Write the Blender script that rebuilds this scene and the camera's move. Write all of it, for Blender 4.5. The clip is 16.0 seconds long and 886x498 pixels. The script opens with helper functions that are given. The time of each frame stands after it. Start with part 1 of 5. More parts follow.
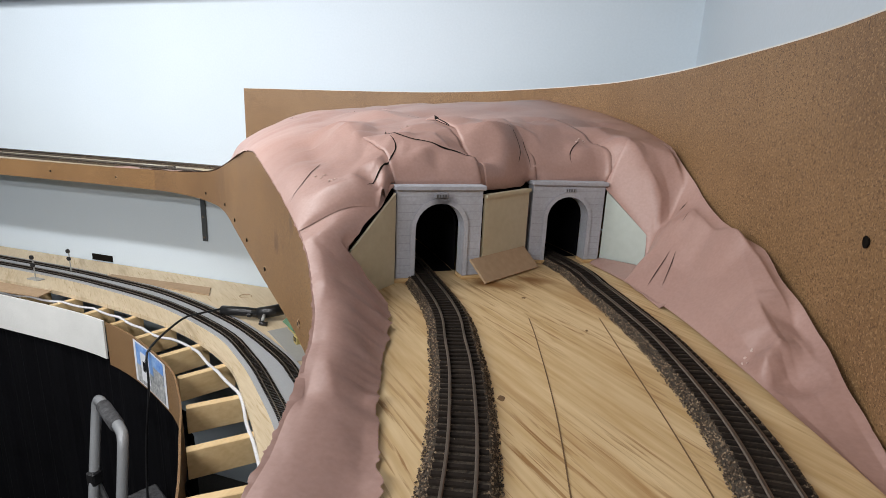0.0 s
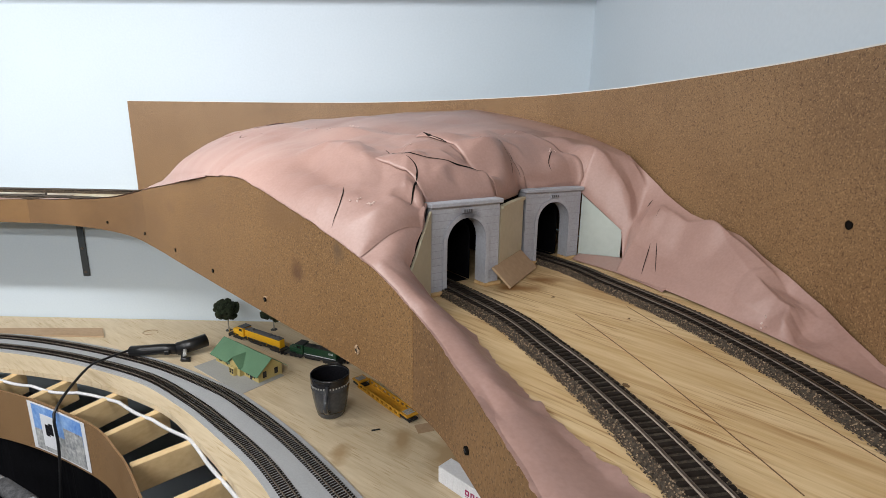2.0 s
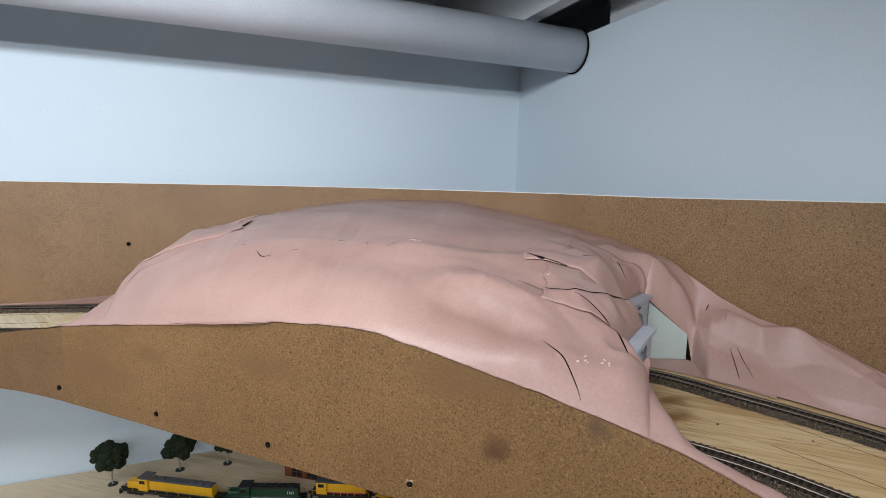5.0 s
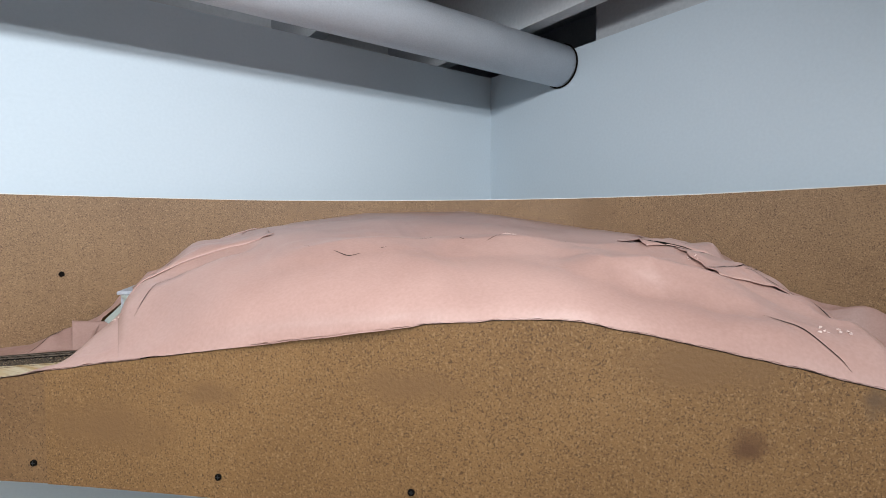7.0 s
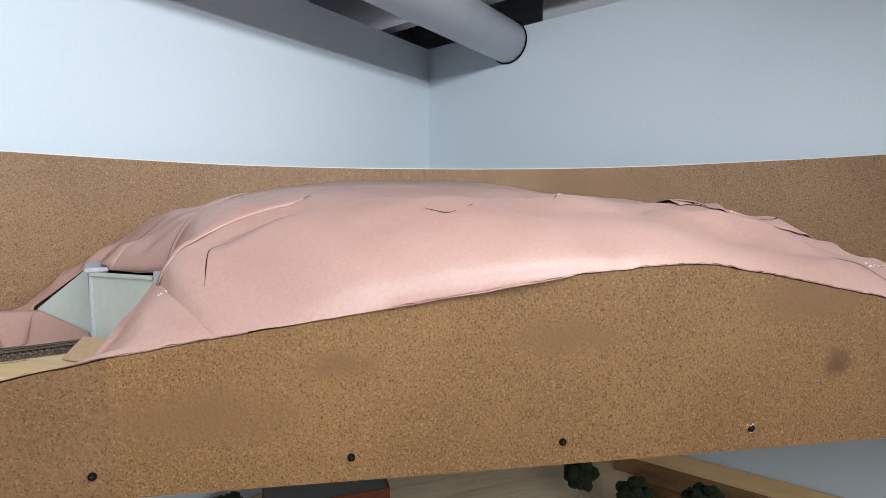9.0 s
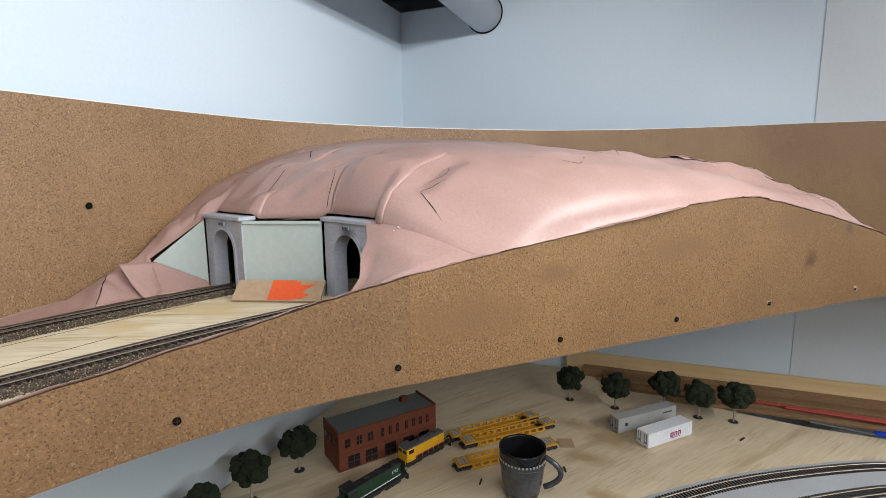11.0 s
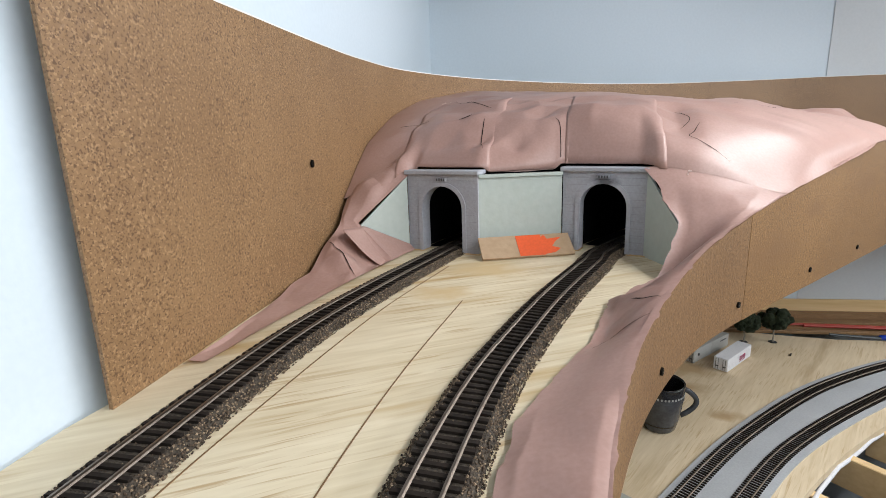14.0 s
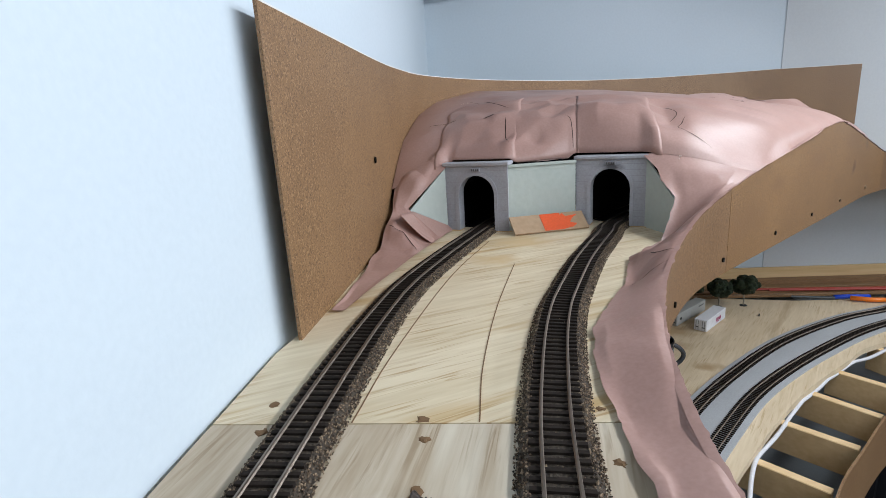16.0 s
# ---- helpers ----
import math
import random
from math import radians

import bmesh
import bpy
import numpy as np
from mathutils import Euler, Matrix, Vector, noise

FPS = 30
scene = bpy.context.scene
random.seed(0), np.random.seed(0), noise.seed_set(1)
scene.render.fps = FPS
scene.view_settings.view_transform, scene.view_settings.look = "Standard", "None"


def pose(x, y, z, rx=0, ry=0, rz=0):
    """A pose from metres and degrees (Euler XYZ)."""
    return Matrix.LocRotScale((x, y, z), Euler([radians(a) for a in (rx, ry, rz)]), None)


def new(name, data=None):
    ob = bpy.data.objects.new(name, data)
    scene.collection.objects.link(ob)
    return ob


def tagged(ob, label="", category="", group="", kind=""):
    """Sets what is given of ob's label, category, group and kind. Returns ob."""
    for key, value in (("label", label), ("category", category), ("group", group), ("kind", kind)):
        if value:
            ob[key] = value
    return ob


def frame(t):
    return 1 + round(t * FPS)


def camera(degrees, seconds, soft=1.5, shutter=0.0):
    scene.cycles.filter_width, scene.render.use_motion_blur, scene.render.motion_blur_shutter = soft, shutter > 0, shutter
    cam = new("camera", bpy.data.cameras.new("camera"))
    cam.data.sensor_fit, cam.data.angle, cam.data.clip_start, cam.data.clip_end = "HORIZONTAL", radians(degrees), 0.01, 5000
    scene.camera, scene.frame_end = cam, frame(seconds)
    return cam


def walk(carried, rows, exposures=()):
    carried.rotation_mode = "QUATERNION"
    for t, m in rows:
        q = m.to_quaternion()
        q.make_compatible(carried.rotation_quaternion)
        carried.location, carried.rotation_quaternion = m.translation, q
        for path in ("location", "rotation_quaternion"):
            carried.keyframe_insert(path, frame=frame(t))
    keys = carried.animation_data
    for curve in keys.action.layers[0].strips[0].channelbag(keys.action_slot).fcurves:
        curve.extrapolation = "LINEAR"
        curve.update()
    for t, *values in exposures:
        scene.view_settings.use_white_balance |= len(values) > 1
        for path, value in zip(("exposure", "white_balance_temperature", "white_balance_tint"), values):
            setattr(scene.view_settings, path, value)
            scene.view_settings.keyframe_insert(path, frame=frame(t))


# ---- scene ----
cam = camera(82.3, 16.0, 0.55)
METRES = 2.4
START = pose(-0.203, -1.537, 1.521, -13.949, -2.442, 17.484)
ROWS = [
    (0.0, 0.0, 0.0, 0.0, 0.0, 0.0, -0.0),
    (0.5, -0.0151, 0.0007, 0.0035, -2.78, -0.23, 1.14),
    (1.0, -0.034, -0.0009, 0.0049, -6.89, -0.62, 2.46),
    (1.5, -0.0571, 0.001, 0.0082, -10.86, -0.78, 3.55),
    (2.0, -0.0841, -0.0021, 0.0101, -15.22, -0.59, 5.45),
    (2.5, -0.1126, 0.0022, 0.0077, -21.24, -0.79, 7.7),
    (3.0, -0.1387, 0.0116, 0.0119, -27.24, -0.77, 9.15),
    (3.5, -0.1552, 0.0282, 0.0252, -33.0, -0.05, 10.67),
    (4.0, -0.1627, 0.0513, 0.0382, -38.22, -0.02, 11.19),
    (4.5, -0.1946, 0.0891, 0.0596, -40.21, 0.18, 10.55),
    (5.0, -0.2302, 0.1093, 0.0837, -38.68, 1.65, 9.43),
    (7.5, -0.2939, 0.2495, 0.0796, -56.87, 3.76, 13.99),
    (8.0, -0.2975, 0.2543, 0.0775, -60.05, 2.47, 14.59),
    (8.5, -0.3042, 0.2763, 0.0778, -62.7, 0.87, 14.05),
    (9.0, -0.3385, 0.3362, 0.0974, -69.84, -1.91, 14.26),
    (11.5, -0.4329, 0.4966, 0.1365, -88.38, -11.64, 14.65),
    (12.0, -0.4249, 0.532, 0.1477, -90.15, -12.47, 14.66),
    (12.5, -0.418, 0.5571, 0.1553, -90.22, -12.63, 14.64),
    (13.0, -0.4217, 0.5941, 0.1617, -91.74, -13.69, 14.68),
    (13.5, -0.4188, 0.6308, 0.1691, -95.17, -15.56, 14.89),
    (14.0, -0.4167, 0.6633, 0.1722, -99.73, -17.7, 15.13),
    (14.5, -0.4457, 0.6916, 0.1736, -102.06, -19.28, 15.53),
    (15.0, -0.4626, 0.7071, 0.1807, -103.42, -20.16, 15.86),
    (15.5, -0.463, 0.7124, 0.1876, -104.47, -20.28, 16.25),
    (16.0, -0.4634, 0.7113, 0.1919, -103.54, -19.5, 16.41),
]
walk(cam, [(t, START @ pose(METRES * x, METRES * y, METRES * z, 90 + pitch, roll, yaw)) for t, x, y, z, yaw, pitch, roll in ROWS],
     [(0.0, -0.05, 6750, 13), (2.0, -0.04, 6750, 12), (3.5, 0.0, 6600, 11), (4.5, 0.02, 6500, 10), (5.0, -0.31, 6250, 10), (6.5, -0.24, 6350, 10), (8.0, -0.14, 6450, 11), (9.0, -0.09, 6450, 11),
      (11.5, 0.0, 6500, 11), (12.5, -0.02, 6520, 11), (13.5, 0.0, 6550, 11), (14.0, 0.03, 6500, 11), (14.5, -0.08, 6300, 10), (15.0, -0.17, 6200, 11), (16.0, -0.19, 6150, 11)])

from mathutils.bvhtree import BVHTree

# ---- light: a ceiling tube placed from its shadows, two unseen fill strips ----
world = bpy.data.worlds.new("world")
scene.world = world
world.use_nodes = True
world.node_tree.nodes["Background"].inputs[0].default_value = (0.75, 0.85, 1.0, 1)
world.node_tree.nodes["Background"].inputs[1].default_value = 0.01


def tube_or_fill_lamp(x, y, z, length, watts, tip):
    """One side of a bare tube, or an added fill strip, along x; tip: degrees by which it faces north (plus) or south.
    """
    data = bpy.data.lights.new("tube_light", "AREA")
    data.shape, data.size, data.size_y = "RECTANGLE", length, 0.05
    data.energy, data.color = watts, (0.93, 0.97, 1.0)
    ob = new("tube_light", data)
    ob.matrix_world = pose(x, y, z, tip, 0, 0)
    return ob


# First two rows: both sides of one tube; last two: added fill, not seen.
LAMPS = [(-1.75, -1.02, 1.985, 2.3, 20, 55), (-1.75, -1.03, 1.985, 2.3, 7, -40), (-0.95, -2.35, 1.985, 1.2, 21, 33), (-2.6, -2.9, 1.985, 1.2, 26, 24)]
for row in LAMPS:
    tube_or_fill_lamp(*row)


# ---- materials ----
def mat(name, dark, light, scale=6.0, rough=0.6, metal=0.0, bump=0.15, fine=120.0, stretch=(1, 1, 1), spec=0.5, speck=None, grain=0.5):
    """Two-scale procedural surface: broad stains between two colours, fine grain and relief; speck: (colour, scale, share)."""
    m = bpy.data.materials.new(name)
    m.use_nodes = True
    nt = m.node_tree
    n, l = nt.nodes, nt.links
    bsdf = n["Principled BSDF"]
    bsdf.inputs["Roughness"].default_value, bsdf.inputs["Metallic"].default_value = rough, metal
    bsdf.inputs["Specular IOR Level"].default_value = spec
    geo = n.new("ShaderNodeNewGeometry")
    mp = n.new("ShaderNodeMapping")
    mp.inputs["Scale"].default_value = stretch
    l.new(geo.outputs["Position"], mp.inputs["Vector"])
    a, b = n.new("ShaderNodeTexNoise"), n.new("ShaderNodeTexNoise")
    for tex, sc, det in ((a, scale, 5), (b, fine, 3)):
        tex.inputs["Scale"].default_value, tex.inputs["Detail"].default_value = sc, det
        l.new(mp.outputs["Vector"], tex.inputs["Vector"])
    mixv = n.new("ShaderNodeMix")
    mixv.inputs["Factor"].default_value = grain
    l.new(a.outputs["Fac"], mixv.inputs["A"])
    l.new(b.outputs["Fac"], mixv.inputs["B"])
    ramp = n.new("ShaderNodeValToRGB")
    ramp.color_ramp.elements[0].position, ramp.color_ramp.elements[1].position = 0.3, 0.7
    ramp.color_ramp.elements[0].color, ramp.color_ramp.elements[1].color = (*dark, 1), (*light, 1)
    l.new(mixv.outputs["Result"], ramp.inputs["Fac"])
    colour = ramp.outputs["Color"]
    for speck in speck if speck and isinstance(speck[0][0], tuple) else ([speck] if speck else []):
        v = n.new("ShaderNodeTexNoise")
        v.inputs["Scale"].default_value, v.inputs["Detail"].default_value = speck[1], 1
        l.new(mp.outputs["Vector"], v.inputs["Vector"])
        r2 = n.new("ShaderNodeValToRGB")
        r2.color_ramp.elements[0].position, r2.color_ramp.elements[1].position = 1 - speck[2] - 0.04, 1 - speck[2]
        l.new(v.outputs["Fac"], r2.inputs["Fac"])
        mx = n.new("ShaderNodeMix")
        mx.data_type = "RGBA"
        l.new(r2.outputs["Color"], mx.inputs["Factor"])
        l.new(colour, mx.inputs["A"])
        mx.inputs["B"].default_value = (*speck[0], 1)
        colour = mx.outputs["Result"]
    l.new(colour, bsdf.inputs["Base Color"])
    if bump:
        bp = n.new("ShaderNodeBump")
        bp.inputs["Strength"].default_value, bp.inputs["Distance"].default_value = bump, 0.002
        l.new(b.outputs["Fac"], bp.inputs["Height"])
        l.new(bp.outputs["Normal"], bsdf.inputs["Normal"])
    return m


def plain(name, colour, rough=0.5, metal=0.0, bump=0.05, vary=0.12, fine=300.0):
    return mat(name, tuple(c * (1 - vary) for c in colour), tuple(min(1, c * (1 + vary)) for c in colour), 9, rough, metal, bump, fine)


def wood(name, dark, light, along, scale=1.0, rough=0.6):
    """Plywood or pine: long wavering grain lines; along is the axis (0, 1, 2) of the grain."""
    st = [26.0 * scale] * 3
    st[along] = 1.6 * scale
    return mat(name, dark, light, 1.0, rough, 0, 0.12, 7.0, tuple(st), grain=0.45)


M_WALL = mat("painted_wall", (0.58, 0.66, 0.72), (0.63, 0.71, 0.77), 2.5, 0.75, bump=0.08, fine=160)
M_WALL2 = mat("painted_wall_board", (0.57, 0.60, 0.62), (0.62, 0.65, 0.67), 2.5, 0.75, bump=0.08, fine=160)
M_CEIL = mat("painted_joist", (0.50, 0.52, 0.54), (0.62, 0.63, 0.65), 4, 0.8)
# Floor colour is lowered to hold the shade below the open table frame.
M_FLOOR = mat("shaded_concrete_floor", (0.030, 0.028, 0.026), (0.055, 0.052, 0.048), 3, 0.85, spec=0.2)
M_HARD = mat("hardboard", (0.185, 0.100, 0.043), (0.295, 0.172, 0.079), 7.0, 0.52, bump=0.25, fine=330, speck=[((0.33, 0.200, 0.098), 430, 0.375), ((0.135, 0.070, 0.030), 580, 0.375), ((0.115, 0.058, 0.024), 340, 0.300)], grain=0.45)
M_HARD2 = mat("hardboard_patch", (0.18, 0.092, 0.038), (0.285, 0.155, 0.068), 8.0, 0.55, bump=0.25, fine=300, speck=((0.13, 0.066, 0.030), 430, 0.34), grain=0.45)
M_FASC = mat("hardboard_fascia", (0.160, 0.080, 0.028), (0.295, 0.158, 0.060), 4.5, 0.55, bump=0.25, fine=300, speck=[((0.31, 0.180, 0.078), 470, 0.370), ((0.120, 0.060, 0.022), 600, 0.375), ((0.105, 0.052, 0.019), 340, 0.290)], grain=0.42)
M_FASC2 = mat("hardboard_fascia_scuffed", (0.135, 0.068, 0.027), (0.265, 0.145, 0.061), 6.0, 0.58, bump=0.25, fine=280, speck=[((0.27, 0.155, 0.070), 430, 0.33), ((0.095, 0.048, 0.019), 520, 0.350)], grain=0.42)
M_EDGE = plain("white_edge", (0.75, 0.75, 0.72), 0.7)
M_PAPER = mat("rosin_paper", (0.335, 0.196, 0.162), (0.450, 0.284, 0.242), 7.0, 0.42, bump=0.03, fine=300, spec=0.5, grain=0.35)
M_FIBRE = plain("torn_paper", (0.62, 0.48, 0.43), 0.8)


def plywood(name, streak, dark, light, turn, stain, stain_at):
    """Rotary-cut plywood: long thin dark streaks, pale broad figure and yellow-brown stains."""
    m = mat(name, dark, light, 2.2, 0.6, 0, 0.12, 9.0, grain=0.45)
    nt = m.node_tree
    n, l = nt.nodes, nt.links
    geo = next(k for k in n if k.type == "NEW_GEOMETRY")
    mp = next(k for k in n if k.type == "MAPPING")
    rot = n.new("ShaderNodeMapping")
    rot.inputs["Rotation"].default_value = (0, 0, radians(turn))
    l.new(geo.outputs["Position"], rot.inputs["Vector"])
    l.new(rot.outputs["Vector"], mp.inputs["Vector"])
    mp.inputs["Scale"].default_value = (2.2, 22.0, 10.0)
    bsdf = n["Principled BSDF"]
    base = bsdf.inputs["Base Color"].links[0].from_socket
    mp2 = n.new("ShaderNodeMapping")
    mp2.inputs["Scale"].default_value = (15.0, 260.0, 10.0)
    l.new(rot.outputs["Vector"], mp2.inputs["Vector"])
    tex = n.new("ShaderNodeTexNoise")
    tex.inputs["Scale"].default_value, tex.inputs["Detail"].default_value, tex.inputs["Distortion"].default_value = 1.0, 6, 0.9
    l.new(mp2.outputs["Vector"], tex.inputs["Vector"])
    patch = n.new("ShaderNodeTexNoise")
    patch.inputs["Scale"].default_value, patch.inputs["Detail"].default_value = 9.0, 3
    l.new(geo.outputs["Position"], patch.inputs["Vector"])
    mul = n.new("ShaderNodeMath")
    mul.operation = "MULTIPLY"
    ramp = n.new("ShaderNodeValToRGB")
    ramp.color_ramp.elements[0].position, ramp.color_ramp.elements[1].position = 0.525, 0.67
    l.new(tex.outputs["Fac"], ramp.inputs["Fac"])
    r2 = n.new("ShaderNodeValToRGB")
    r2.color_ramp.elements[0].position, r2.color_ramp.elements[1].position = 0.38, 0.62
    l.new(patch.outputs["Fac"], r2.inputs["Fac"])
    l.new(ramp.outputs["Color"], mul.inputs[0])
    l.new(r2.outputs["Color"], mul.inputs[1])
    mx = n.new("ShaderNodeMix")
    mx.data_type = "RGBA"
    l.new(mul.outputs[0], mx.inputs["Factor"])
    l.new(base, mx.inputs["A"])
    mx.inputs["B"].default_value = (*streak, 1)
    st = n.new("ShaderNodeTexNoise")
    st.inputs["Scale"].default_value, st.inputs["Detail"].default_value = 1.3, 5
    l.new(mp.outputs["Vector"], st.inputs["Vector"])
    r3 = n.new("ShaderNodeValToRGB")
    r3.color_ramp.elements[0].position, r3.color_ramp.elements[1].position = stain_at, stain_at + 0.16
    l.new(st.outputs["Fac"], r3.inputs["Fac"])
    mx2 = n.new("ShaderNodeMix")
    mx2.data_type = "RGBA"
    l.new(r3.outputs["Color"], mx2.inputs["Factor"])
    l.new(mx.outputs["Result"], mx2.inputs["A"])
    mx2.inputs["B"].default_value = (*stain, 1)
    l.new(mx2.outputs["Result"], bsdf.inputs["Base Color"])
    return m


M_PLY = wood("plywood_shim", (0.42, 0.24, 0.085), (0.72, 0.50, 0.26), 0, 0.7)
M_PLY_A = plywood("plywood_deck_amber", (0.32, 0.165, 0.056), (0.50, 0.315, 0.13), (0.76, 0.58, 0.34), 45, (0.38, 0.205, 0.07), 0.545)
M_TABLE = plywood("plywood_table", (0.46, 0.33, 0.18), (0.56, 0.44, 0.28), (0.70, 0.58, 0.41), 35, (0.42, 0.31, 0.18), 0.60)
M_PINE = wood("pine_lumber", (0.62, 0.42, 0.20), (0.80, 0.60, 0.34), 1, 0.6)
M_BALLAST = mat("ballast", (0.012, 0.009, 0.007), (0.10, 0.075, 0.05), 420, 0.9, bump=0.9, fine=520)
def stone_mat():
    m = bpy.data.materials.new("ballast_stone")
    m.use_nodes = True
    n, l = m.node_tree.nodes, m.node_tree.links
    geo = n.new("ShaderNodeNewGeometry")
    ramp = n.new("ShaderNodeValToRGB")
    e = ramp.color_ramp.elements
    e[0].position, e[0].color = 0.0, (0.022, 0.015, 0.010, 1)
    e[1].position, e[1].color = 1.0, (0.33, 0.24, 0.155, 1)
    mid = e.new(0.55)
    mid.color = (0.098, 0.064, 0.039, 1)
    l.new(geo.outputs["Random Per Island"], ramp.inputs["Fac"])
    l.new(ramp.outputs["Color"], n["Principled BSDF"].inputs["Base Color"])
    n["Principled BSDF"].inputs["Roughness"].default_value = 0.9
    return m


M_STONE = stone_mat()
M_TIE = mat("tie_brown", (0.009, 0.0065, 0.005), (0.026, 0.018, 0.013), 40, 0.8, bump=0.1, fine=400, spec=0.2)
M_RAIL = plain("rail_nickel", (0.27, 0.225, 0.185), 0.45, 1.0)
M_GREYBED = plain("grey_roadbed", (0.36, 0.37, 0.38), 0.85)
M_PORTAL = mat("portal_plaster", (0.33, 0.33, 0.36), (0.44, 0.45, 0.49), 30, 0.75, bump=0.15, fine=300)


DECK_Z = 1.333


def add_blot(m, centre, radius, colour, space="Position", squash=(1, 1, 1)):
    """A soft-edged stain of its own ragged shape round a place; space: the world's place or the object's own."""
    n, l = m.node_tree.nodes, m.node_tree.links
    if space == "Position":
        src = n.new("ShaderNodeNewGeometry").outputs["Position"]
    else:
        src = n.new("ShaderNodeTexCoord").outputs["Object"]
    mp = n.new("ShaderNodeMapping")
    mp.inputs["Location"].default_value = tuple(-c * s for c, s in zip(centre, squash))
    mp.inputs["Scale"].default_value = squash
    l.new(src, mp.inputs["Vector"])
    ln = n.new("ShaderNodeVectorMath")
    ln.operation = "LENGTH"
    l.new(mp.outputs["Vector"], ln.inputs[0])
    tex = n.new("ShaderNodeTexNoise")
    tex.inputs["Scale"].default_value, tex.inputs["Detail"].default_value = 1.6 / radius, 4
    l.new(src, tex.inputs["Vector"])
    add = n.new("ShaderNodeMath")
    add.operation = "MULTIPLY_ADD"
    l.new(tex.outputs["Fac"], add.inputs[0])
    add.inputs[1].default_value = radius * 1.1
    l.new(ln.outputs["Value"], add.inputs[2])
    ramp = n.new("ShaderNodeMapRange")
    ramp.inputs["From Min"].default_value, ramp.inputs["From Max"].default_value = radius * 1.45, radius * 0.75
    l.new(add.outputs[0], ramp.inputs["Value"])
    mx = n.new("ShaderNodeMix")
    mx.data_type = "RGBA"
    bsdf = n["Principled BSDF"]
    l.new(bsdf.inputs["Base Color"].links[0].from_socket, mx.inputs["A"])
    mx.inputs["B"].default_value = (*colour, 1)
    l.new(ramp.outputs["Result"], mx.inputs["Factor"])
    l.new(mx.outputs["Result"], bsdf.inputs["Base Color"])
    return m


M_PORTAL_SOOT = add_blot(mat("sooty_portal_plaster", (0.33, 0.33, 0.36), (0.44, 0.45, 0.49), 30, 0.75, bump=0.15, fine=300), (0, 0, 0.094), 0.020, (0.10, 0.10, 0.11), "Object", (0.8, 1, 1.7))
add_blot(M_FASC, (-0.593, -0.998, 1.362), 0.022, (0.12, 0.055, 0.022))
add_blot(M_FASC, (-0.52, -1.06, 1.405), 0.018, (0.14, 0.08, 0.04))
for k, (x, y, z) in enumerate(((-0.94, -0.65, 1.385), (-0.80, -0.79, 1.40), (-0.62, -0.965, 1.43), (-1.02, -0.57, 1.345))):
    add_blot(M_FASC, (x, y, z), 0.030 + 0.012 * k, (0.20, 0.105, 0.042), "Position", (0.6, 0.6, 1.8))
M_STYRENE = mat("pale_green_styrene", (0.42, 0.47, 0.43), (0.49, 0.54, 0.50), 12, 0.5)
# Same styrene as the pale green, with the tan shade put into its colour.
M_STYRENE_SHADE = mat("shaded_styrene", (0.50, 0.44, 0.30), (0.58, 0.52, 0.38), 12, 0.55)
M_PLY_B = plywood("plywood_deck_pale", (0.42, 0.28, 0.13), (0.57, 0.46, 0.29), (0.76, 0.66, 0.48), 62, (0.45, 0.285, 0.10), 0.545)
M_PLY_C = plywood("plywood_deck_scuffed", (0.26, 0.18, 0.10), (0.36, 0.27, 0.17), (0.60, 0.52, 0.40), 8, (0.66, 0.60, 0.48), 0.55)
for x, y, size in ((-1.62, -0.12, 0.035), (-1.68, -0.20, 0.04), (-1.58, -0.22, 0.025), (-1.75, -0.10, 0.04)):
    add_blot(M_PLY_C, (x, y, DECK_Z), size, (0.74, 0.68, 0.56), "Position", (0.9, 1.2, 1))
for x, y, size in ((-0.40, -0.70, 0.07), (-0.36, -0.62, 0.05), (-0.50, -0.66, 0.05), (-0.34, -0.80, 0.05), (-0.62, -0.70, 0.04)):
    add_blot(M_TABLE, (x, y, 0.897), size, (0.43, 0.30, 0.165), "Position", (1.4, 0.7, 1))
for x, y, size in ((-1.06, -0.235, 0.050), (-1.15, -0.19, 0.035)):
    add_blot(M_PLY_B, (x, y, DECK_Z), size, (0.60, 0.44, 0.235), "Position", (1.0, 0.8, 1))
for x, y, size in ((-0.315, -0.955, 0.040), (-0.27, -0.915, 0.030), (-0.36, -1.02, 0.028)):
    add_blot(M_PLY_A, (x, y, DECK_Z), size, (0.30, 0.145, 0.045), "Position", (0.8, 1.6, 1))
M_CARD = mat("corrugated_card", (0.36, 0.24, 0.14), (0.46, 0.32, 0.20), 15, 0.8)
M_ORANGE = plain("orange_print", (0.75, 0.10, 0.02), 0.6)
M_SCREW = plain("phosphate_screw", (0.045, 0.034, 0.027), 0.45, 0.5)
M_PENCIL = plain("scored_line", (0.16, 0.09, 0.04), 0.9)
M_YELLOW = plain("loco_yellow", (0.74, 0.40, 0.015), 0.4)
M_CARYEL = plain("car_yellow", (0.55, 0.27, 0.02), 0.6)
M_GREEN = plain("loco_green", (0.008, 0.045, 0.02), 0.4)
M_LOCOGREY = plain("loco_grey", (0.075, 0.075, 0.08), 0.55)
M_LOCOBLACK = plain("loco_black", (0.012, 0.012, 0.013), 0.5)
M_ROOFGREEN = mat("green_roof", (0.085, 0.185, 0.10), (0.12, 0.24, 0.14), 25, 0.7, bump=0.03, fine=500)
M_TAN = plain("tan_siding", (0.48, 0.38, 0.15), 0.7)
M_BRICK = mat("model_brick", (0.12, 0.028, 0.010), (0.20, 0.052, 0.020), 60, 0.8, bump=0.3, fine=500)
M_ROOFGREY = plain("roof_grey", (0.12, 0.13, 0.13), 0.85)
M_GLASS = plain("dark_pane", (0.015, 0.015, 0.018), 0.25)
